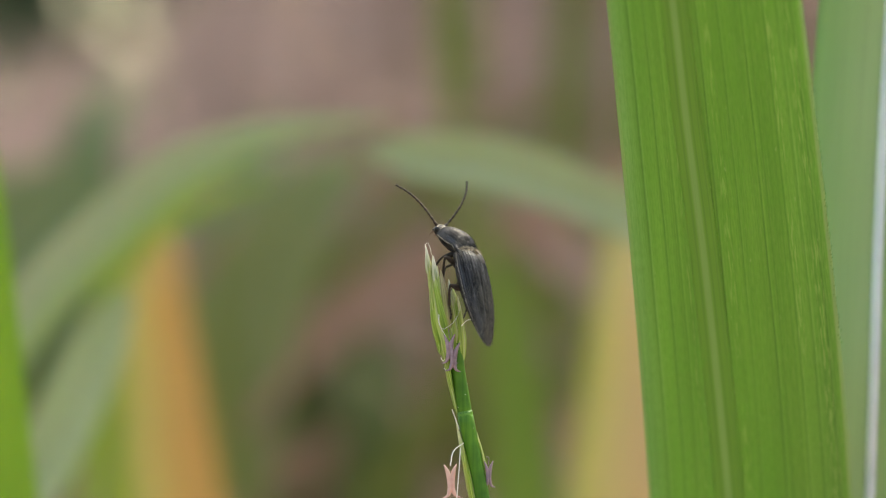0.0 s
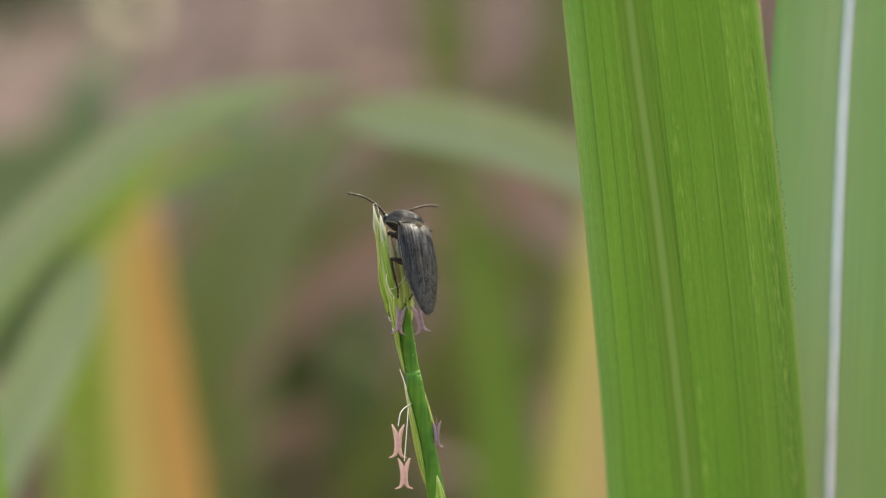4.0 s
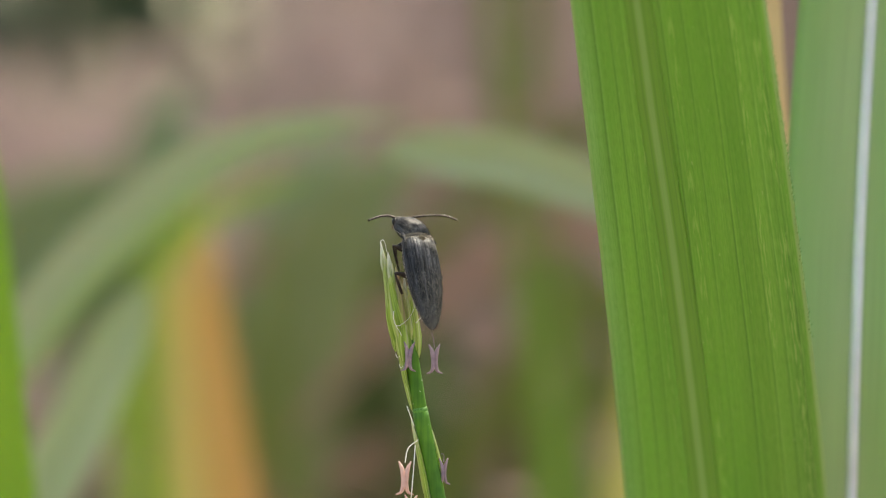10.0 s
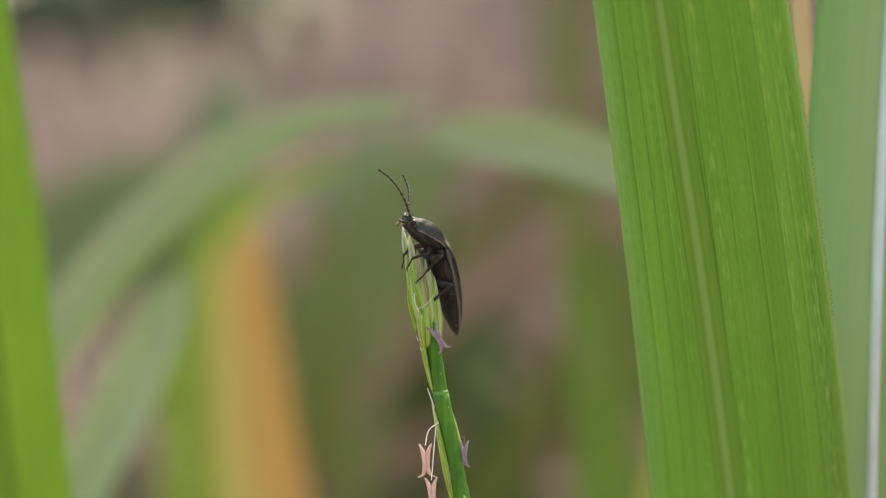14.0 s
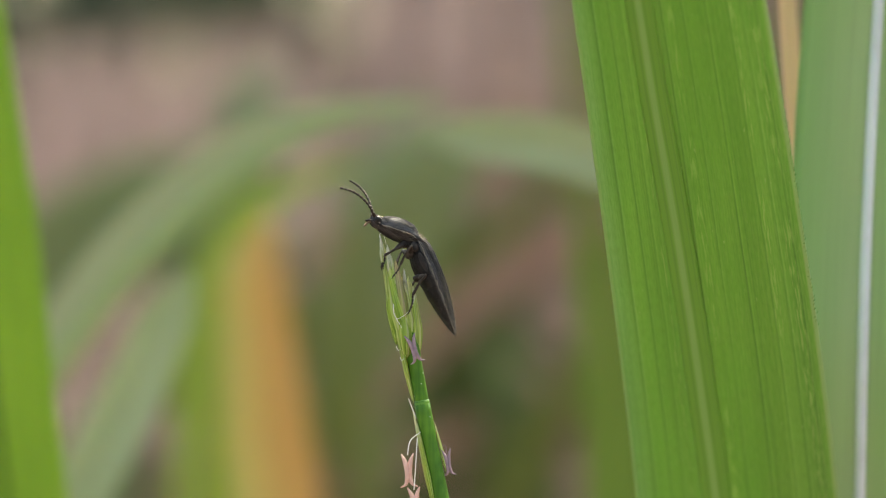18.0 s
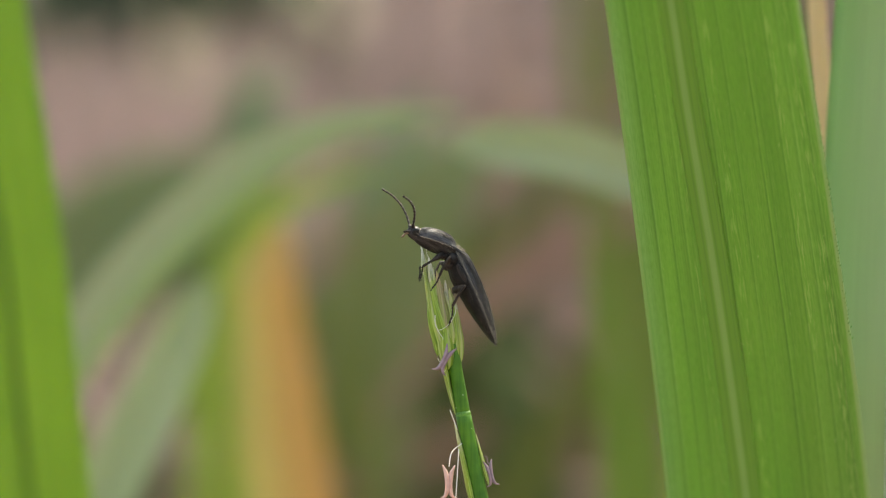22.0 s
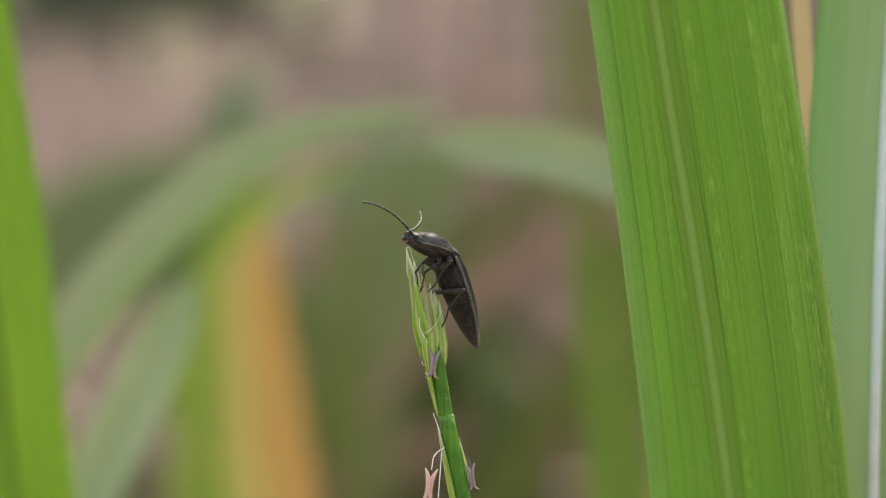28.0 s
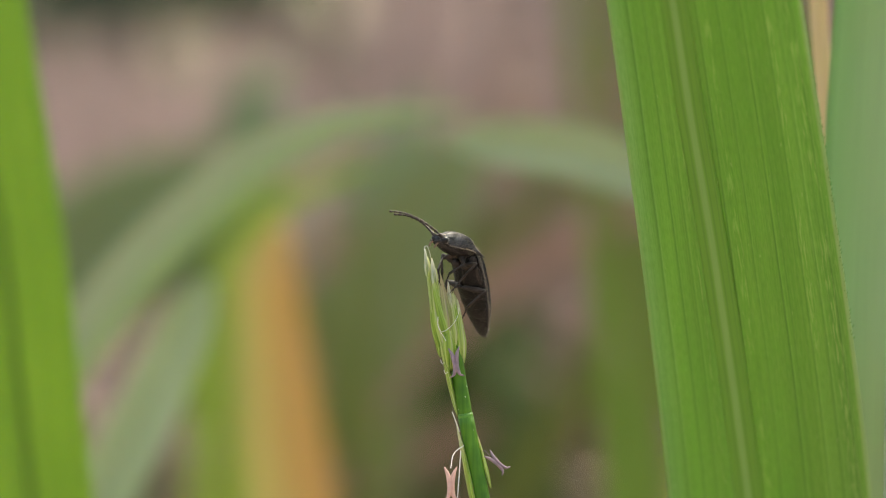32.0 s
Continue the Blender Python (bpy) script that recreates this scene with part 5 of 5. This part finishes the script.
FEEL = {
    -1: [
        (0, 0.906, 0.2022, 0.03981, 0.3698),
        (1, 0.9219, 0.1814, 0.03687, 0.3403),
        (2, 0.5402, -0.1406, 0.1179, 0.8213),
        (3, 0.8526, 0.2579, 0.04811, 0.4519),
        (3.5, 0.4952, 0.2501, 0.09902, 0.8261),
        (5.5, 0.9699, 0.08949, -0.08856, 0.2086),
        (6, 0.9366, 0.1142, -0.09466, 0.3175),
        (7, 0.977, 0.1622, -0.03524, 0.1336),
        (8, 0.9527, 0.2163, 0.01792, 0.2128),
        (9, 0.9202, 0.1419, 0.04183, 0.3624),
        (10, 0.4167, 0.09208, 0.1165, 0.8968),
        (10.5, 0.8367, 0.3456, 0.03982, 0.4229),
        (11, 0.982, -0.1594, 0.02136, 0.09917),
        (11.5, 0.7316, 0.6186, -0.02036, -0.2859),
        (12, 0.7116, 0.6827, 0.03026, -0.1634),
        (12.5, 0.4273, 0.5802, -0.07844, -0.6889),
        (13, 0.7912, -0.6108, 0.03105, 0.003825),
        (13.5, 0.9046, 0.2674, -0.05751, -0.327),
        (15.5, 0.955, 0.05528, -0.0425, 0.2882),
        (16, 0.9744, -0.01693, -0.04138, 0.2203),
        (17, 0.9491, 0.06351, -0.02438, 0.3074),
        (18, 0.9365, 0.09275, -0.02298, 0.3373),
        (19, 0.9931, -0.01806, -0.0334, 0.1109),
        (20, 0.8156, 0.03935, 0.02831, 0.5766),
        (21, 0.9327, 0.2143, -0.03281, 0.2882),
        (22, 0.8345, 0.2108, -0.009097, 0.5088),
        (23, 0.9786, 0.1806, -0.06726, -0.07164),
        (24, 0.9589, 0.1041, -0.01357, 0.2636),
        (25, 0.9605, 0.02261, -0.08064, -0.2652),
        (28, 0.9454, 0.181, -0.09358, -0.2543),
        (29, 0.9779, -0.004126, -0.0585, -0.2006),
        (30, 0.8647, 0.2031, -0.1041, -0.4474),
        (31, 0.996, 0.05261, -0.04448, -0.05725),
        (32, 0.9035, 0.09195, -0.09251, -0.4081),
    ],
    1: [
        (0, 0.8243, 0.4814, -0.0161, -0.2976),
        (1, 0.8695, 0.4241, -0.01292, -0.2528),
        (2, 0.8912, 0.1221, -0.05245, -0.4338),
        (3, 0.7118, 0.4386, -0.0518, -0.5462),
        (3.5, 0.7682, 0.1232, -0.078, -0.6234),
        (5.5, 0.6919, 0.5172, -0.1844, -0.4687),
        (6, 0.7774, 0.407, -0.1887, -0.4409),
        (7, 0.782, 0.4682, -0.07942, -0.4038),
        (8, 0.8433, 0.3171, -0.04244, -0.4318),
        (9, 0.6753, 0.4631, -0.05399, -0.5715),
        (10, 0.6926, 0.05026, -0.09379, -0.7134),
        (10.5, 0.913, 0.2098, -0.03649, -0.348),
        (11, 0.5714, -0.4273, -0.1147, -0.6912),
        (11.5, 0.8325, -0.4737, -0.05369, -0.2821),
        (12, 0.9676, -0.2498, 0.0301, -0.02095),
        (12.5, 0.8683, 0.4267, 0.1191, 0.2231),
        (13, 0.8577, -0.4281, -0.05902, -0.2786),
        (13.5, 0.6096, 0.5568, -0.04805, -0.5622),
        (15.5, 0.8276, 0.2951, -0.1337, -0.4584),
        (16, 0.7695, 0.3193, -0.1393, -0.5354),
        (17, 0.8969, 0.2273, -0.1076, -0.3639),
        (18, 0.8518, 0.3007, -0.1128, -0.4138),
        (19, 0.6888, 0.4539, -0.1158, -0.5533),
        (20, 0.8999, 0.2283, -0.09925, -0.3581),
        (21, 0.8659, 0.3224, -0.09797, -0.3698),
        (22, 0.8851, 0.2899, -0.107, -0.348),
        (23, 0.301, 0.9322, -0.04669, -0.1953),
        (24, 0.7897, 0.3608, -0.1003, -0.4859),
        (25, 0.4434, 0.04542, 0.1021, 0.8893),
        (28, 0.4253, 0.5998, -0.1134, -0.6682),
        (29, 0.5354, 0.3713, 0.08856, 0.7534),
        (30, 0.5377, 0.3382, -0.1178, -0.7633),
        (31, 0.595, 0.6414, -0.07923, -0.4777),
        (32, 0.6794, 0.09466, -0.1195, -0.7178),
    ],
}

# ---- what moves ----
def motions():
    mm = 0.001
    # the stem sways about its root, the spike about the joint: seconds, millimetres, degrees
    sway = [
        (0, -0.06, -12.41, -0.60),
        (0.5, -1.30, -12.83, -0.60),
        (1, -0.39, -12.53, -0.60),
        (1.5, -0.84, -12.73, -0.60),
        (2, -0.54, -12.67, -0.60),
        (2.5, -0.73, -12.67, -0.60),
        (3, -0.67, -12.67, -0.60),
        (3.5, -0.41, -12.60, -0.60),
        (5.5, -0.71, -12.41, -0.66),
        (6, -0.86, -12.43, -0.64),
        (6.5, -0.67, -12.40, -0.12),
        (7, -1.04, -12.49, -0.12),
        (7.5, -0.65, -12.42, 0.23),
        (8, -0.89, -12.52, -0.19),
        (8.5, -0.69, -12.48, -0.52),
        (9, -0.82, -12.52, -0.89),
        (9.5, -0.90, -12.55, -0.71),
        (10, -0.97, -12.58, -0.55),
        (10.5, -0.97, -12.60, -0.08),
        (11, -1.01, -12.64, 0.43),
        (11.5, -0.84, -12.65, -0.01),
        (12, -0.78, -12.64, 0.33),
        (12.5, -0.66, -12.62, 0.08),
        (13, -0.64, -12.56, 0.08),
        (13.5, -0.84, -12.57, 0.00),
        (15.5, -1.24, -12.83, -0.91),
        (16, -0.41, -12.72, -0.19),
        (16.5, -0.75, -12.79, -0.58),
        (17, -1.60, -12.97, -1.32),
        (17.5, -0.56, -12.75, -0.57),
        (18, -1.13, -12.90, -1.32),
        (18.5, -0.44, -12.68, -0.55),
        (19, -0.98, -12.89, -1.32),
        (19.5, -0.70, -12.83, -1.25),
        (20, -0.91, -12.83, -1.64),
        (20.5, -0.56, -12.65, -1.38),
        (21, -0.81, -12.79, -1.72),
        (21.5, -0.43, -12.64, -1.45),
        (22, -0.60, -12.68, -1.30),
        (22.5, -0.33, -12.49, -0.75),
        (23, -0.41, -12.55, -0.60),
        (23.5, -0.86, -12.54, -1.13),
        (24, -0.35, -12.35, -0.44),
        (24.5, -0.80, -12.58, -1.45),
        (25, -0.68, -12.50, -1.17),
        (25.5, -0.51, -12.57, -0.41),
        (27.5, -0.51, -12.80, -0.41),
        (28, -0.62, -12.85, -0.61),
        (28.5, -0.46, -12.73, -0.34),
        (29, -0.97, -12.89, -0.84),
        (29.5, -0.95, -12.87, -0.84),
        (30, -0.25, -12.74, -0.57),
        (30.5, -0.88, -12.89, -0.63),
        (31, -0.92, -12.86, -0.90),
        (31.5, -0.53, -12.77, -0.59),
        (32, -0.59, -12.85, -0.91),
    ]
    high = NODE_AT.z
    walk(STEM, [(t, pose(STEM_ROOT.x, STEM_ROOT.y, (z + 12.6) * mm, 0, math.degrees(math.atan2((x * mm - NODE_AT.x), high)), 0)) for t, x, z, lean in sway])
    low = NODE_AT - STEM_ROOT
    walk(SPIKE, [(t, pose(*low, 0, lean, 0)) for t, x, z, lean in sway])
    # the blue-green leaf sways a little about its root: seconds, millimetres at the eye's height
    root = BACK_LEAF.location.copy()
    walk(BACK_LEAF, [(t, pose(*root, 0, math.degrees(x * mm / EYE_Z), 0)) for t, x in (
        (0, -0.2), (1.5, -0.1), (3, 0.1), (5.5, 0.15), (6, -0.13), (7, -0.07), (8, 0.0), (9, -0.03), (10, 0.1), (11, 0.24), (12, 0.2), (13, 0.07), (13.5, -0.16), (15.5, -0.45), (16, -0.3),
        (17, -0.05), (17.5, -0.5), (18, -0.2), (19, -0.1), (20, -0.1), (21, -0.3), (22, -0.3), (24, -0.33), (28, -0.36), (29, -0.7), (30, -0.4), (32, -0.5))])
    # the loose anthers swing; one drops off at about 14 s
    for key, y, rows in (
        ("curl", -0.7, ((0, -0.2, 6.4, 0), (13, -0.2, 6.4, 0), (13.5, -0.2, 6.0, 10), (14, 2, -30, 80), (14.5, 5, -260, 150), (15, 6, -620, 220), (16, 6, -636, 250), (32, 6, -636, 250))),
        ("front", -0.95, ((0, -0.73, 5.1, 4), (2, -0.73, 5.1, 4), (3, -1.1, 4.8, 45), (3.5, -0.9, 4.9, 15), (5.5, -0.72, 4.9, 2), (13, -0.72, 4.9, 4), (13.5, -0.6, 4.9, -28), (15.5, -0.6, 4.9, -28), (16, -0.6, 4.9, -25), (17, -0.6, 4.9, 18), (18, -0.72, 4.9, -16), (19, -0.72, 4.9, -24), (20, -0.72, 4.9, 4), (21, -0.72, 4.9, -5), (22, -0.72, 4.9, 28), (23, -0.72, 4.9, 6), (24, -0.72, 4.9, 2), (25, -0.72, 4.9, 20), (28, -0.72, 4.9, 8), (30, -0.72, 4.9, 0), (32, -0.72, 4.9, -6))),
        ("side", -0.9, ((0, -1.1, 5.7, 0), (2, -1.1, 5.7, 0), (3, 0.63, 5.1, -5), (3.5, 0.1, 4.93, -15), (5.5, 1.6, 5.0, -3), (6, 1.64, 5.0, -3), (9, 1.22, 4.97, 3), (10, 1.14, 4.7, 0), (11, 0.75, 4.75, 30), (11.5, 1.3, 4.6, 0), (12, 1.13, 4.45, 0), (12.5, 1.48, 4.8, 4), (13, 0.55, 9.0, -6), (13.5, -1.2, 11.0, -62), (14, 4, -40, -120), (14.5, 7, -300, -190), (15, 8, -630, -250), (16, 8, -636, -250), (32, 8, -636, -250))),
        ("low", -0.7, ((0, -1.12, -4.0, -2), (8, -1.12, -4.0, 2), (16, -1.12, -4.0, -3), (24, -1.12, -4.0, 3), (29, -1.12, -4.0, 12), (30, -1.12, -4.0, 18), (32, -1.12, -4.0, 0))),
        ("lower", -0.8, ((0, -0.7, -6.5, -4), (9, -0.7, -6.5, 3), (16, -0.7, -6.5, -5), (26, -0.7, -6.5, 2), (30, -0.7, -6.5, -10), (32, -0.7, -6.5, -6))),
        ("right", -0.1, ((0, 1.75, -3.8, 0), (13.5, 1.75, -3.8, 0), (16, 1.75, -3.8, -6), (19, 1.75, -3.6, -10), (19.5, 1.7, -3.3, -26), (20, 1.75, -3.7, -5), (20.5, 1.5, -3.0, -75), (21, 1.75, -3.7, -5), (22, 1.75, -3.7, -12), (23, 1.75, -3.7, -8), (24, 1.75, -3.7, 0), (27.5, 1.75, -3.7, -6), (30, 1.7, -3.5, -20), (30.5, 1.55, -3.0, -58), (31, 1.7, -3.5, -10), (31.5, 1.6, -3.2, -50), (32, 1.65, -3.0, -46)))):
        walk(HUNG[key], [(t, pose(x * mm, y * mm, z * mm, 0, a, 0)) for t, x, z, a in rows])
    # the beetle: seconds, place in millimetres from the eye's height, turn as a quaternion
    crawl = [
        (0, 0.1049, 0, -0.4272, 0.786, 0.4763, 0.2725, 0.2849),
        (1, -0.5028, 0, -0.6911, 0.7934, 0.4671, 0.2637, 0.2876),
        (2, -0.5234, 0, -0.6343, 0.7632, 0.506, 0.2598, 0.3065),
        (3, 0.3534, 0, -1.957, 0.7646, 0.5031, 0.2823, 0.2874),
        (3.5, -0.01919, 0, -1.988, 0.8658, 0.4722, 0.138, 0.09128),
        (4.5, -0.708, 0, -0.9959, 0.7449, 0.4194, 0.3374, 0.3941),
        (5.5, -1.397, 0, -0.003554, 0.4208, 0.1887, 0.5683, 0.6814),
        (6, -1.739, 0, 0.3209, 0.5181, 0.2521, 0.4813, 0.6606),
        (7, -1.478, 0, -0.04314, 0.6108, 0.4181, 0.3562, 0.5703),
        (8, -1.281, 0, 0.1065, 0.6406, 0.4828, 0.2995, 0.5167),
        (9, -1.77, 0, 0.03977, 0.6639, 0.5013, 0.2435, 0.4987),
        (10, -1.183, 0, 0.0925, 0.8374, 0.4944, 0.1498, 0.1785),
        (10.5, -0.7147, 0, -0.2344, 0.8579, 0.4834, 0.132, 0.1138),
        (10.8, -0.5273, 1, -1.052, 0.9326, 0.2962, 0.1995, 0.05182),
        (11, -0.173, 1.5, -2.15, 0.9894, 0.1301, 0.04652, -0.04506),
        (11.2, 0.09908, 0.5, -4.535, 0.8777, -0.168, 0.4171, -0.1656),
        (11.3, 0.2948, 0.2, -4.565, 0.9061, -0.2247, 0.2806, -0.2231),
        (11.5, 0.8099, 0, -5.724, 0.8728, -0.3602, 0.1587, -0.2885),
        (12, 1.239, 0, -6.16, 0.8511, -0.4326, 0.1118, -0.2757),
        (12.15, 1.43, 0, -6.248, 0.6852, -0.5869, 0.0576, -0.4274),
        (12.3, 1.621, 0, -6.335, 0.4666, -0.6958, -0.00103, -0.5461),
        (12.5, 1.44, 0, -6.116, 0.4487, -0.6663, -0.03716, -0.5944),
        (12.6, 0.4371, 0, -5.273, 0.3463, -0.4804, -0.05569, -0.8038),
        (12.8, -0.4282, 0, -5.189, 0.2705, -0.4259, -0.1654, -0.8474),
        (12.85, -0.04413, 0, -5.041, 0.118, -0.5975, -0.303, -0.733),
        (12.9, 0.34, 0, -4.892, -0.04451, -0.7185, -0.4149, -0.5564),
        (13, 0.8975, 0, -4.596, -0.03674, -0.6482, -0.375, -0.6618),
        (13.2, 0.5302, 0, -3.681, -0.1452, -0.4565, -0.3521, -0.8041),
        (13.5, -0.5894, 0, -2.645, -0.2277, -0.3566, -0.43, -0.7975),
        (15.5, -1.96, 0, -0.7696, -0.533, -0.2885, -0.4646, -0.6456),
        (16, -0.9823, 0, -0.716, -0.5324, -0.2894, -0.4654, -0.6452),
        (17, -2.127, 0, -0.9977, -0.5351, -0.3079, -0.4622, -0.6366),
        (18, -1.662, 0, -0.9326, -0.5325, -0.3116, -0.4653, -0.6348),
        (19, -1.718, 0, -0.6855, -0.5391, -0.3135, -0.4575, -0.6338),
        (20, -1.844, 0, -0.6838, -0.5448, -0.3056, -0.4508, -0.6376),
        (21, -1.512, 0, -0.7015, -0.541, -0.3109, -0.4553, -0.635),
        (22, -1.384, 0, -0.6514, -0.5399, -0.3014, -0.4567, -0.6396),
        (22.5, -1.118, 0, -0.534, -0.496, -0.2587, -0.504, -0.6581),
        (23, -1.03, 0, -0.2183, -0.3969, -0.2489, -0.5078, -0.723),
        (24, -0.4631, 0, -0.4714, -0.3257, -0.2394, -0.5117, -0.7582),
        (25, -1.06, 0, -0.7618, -0.2751, -0.204, -0.4799, -0.8077),
        (25.5, -0.8234, 0, -1.032, -0.2751, -0.2185, -0.4365, -0.8283),
        (27.5, -0.7057, 0, -1.134, -0.3129, -0.2201, -0.4318, -0.8169),
        (28, -0.7918, 0, -0.6926, -0.3585, -0.2274, -0.5103, -0.7479),
        (29, -1.147, 0, -0.7861, -0.1946, -0.2077, -0.484, -0.8275),
        (30, -0.3119, 0, -0.5152, -0.1586, -0.2138, -0.5063, -0.8202),
        (31, -1.603, 0, -0.4397, -0.3047, -0.2254, -0.4874, -0.7866),
        (31.5, -0.9098, 0, -0.5933, -0.2613, -0.2036, -0.4284, -0.8407),
        (32, -0.5664, 0, -0.6083, -0.2323, -0.2484, -0.4511, -0.8251),
    ]
    walk(BUG, [(t, Matrix.Translation((x * mm, y * mm, EYE_Z + z * mm)) @ Quaternion(q).to_matrix().to_4x4()) for t, x, y, z, *q in crawl])
    # the neck shield nods: seconds and degrees
    walk(FORE, [(t, pose(0, 0, 0, -a, 0, 0)) for t, a in [
        (0, 34),
        (1, 30),
        (2, 45),
        (3, 42),
        (3.5, 47),
        (5.5, 48),
        (6, 39),
        (7, 33),
        (8, 38),
        (9, 26),
        (10, 38),
        (10.5, 32),
        (10.8, 48),
        (11, 30),
        (11.2, 29),
        (11.3, 32),
        (11.5, 44),
        (12, 37),
        (12.3, 14),
        (12.5, 20),
        (12.6, 22),
        (12.8, 25),
        (12.9, 38),
        (13, 39),
        (13.2, 23),
        (13.5, 33),
        (15.5, 36),
        (16, 38),
        (17, 39),
        (18, 39),
        (19, 43),
        (20, 40),
        (21, 43),
        (22, 37),
        (22.5, 32),
        (23, 49),
        (24, 49),
        (25, 43),
        (25.5, 34),
        (27.5, 32),
        (28, 45),
        (29, 44),
        (30, 49),
        (31, 45),
        (31.5, 35),
        (32, 44),
    ]])
    for s, rows in FEEL.items():
        walk(FEELERS[s], [(t, Matrix.Translation((s * 0.00042, 0.00352, 0.00006)) @ Quaternion(q).to_matrix().to_4x4()) for t, *q in rows])


motions()
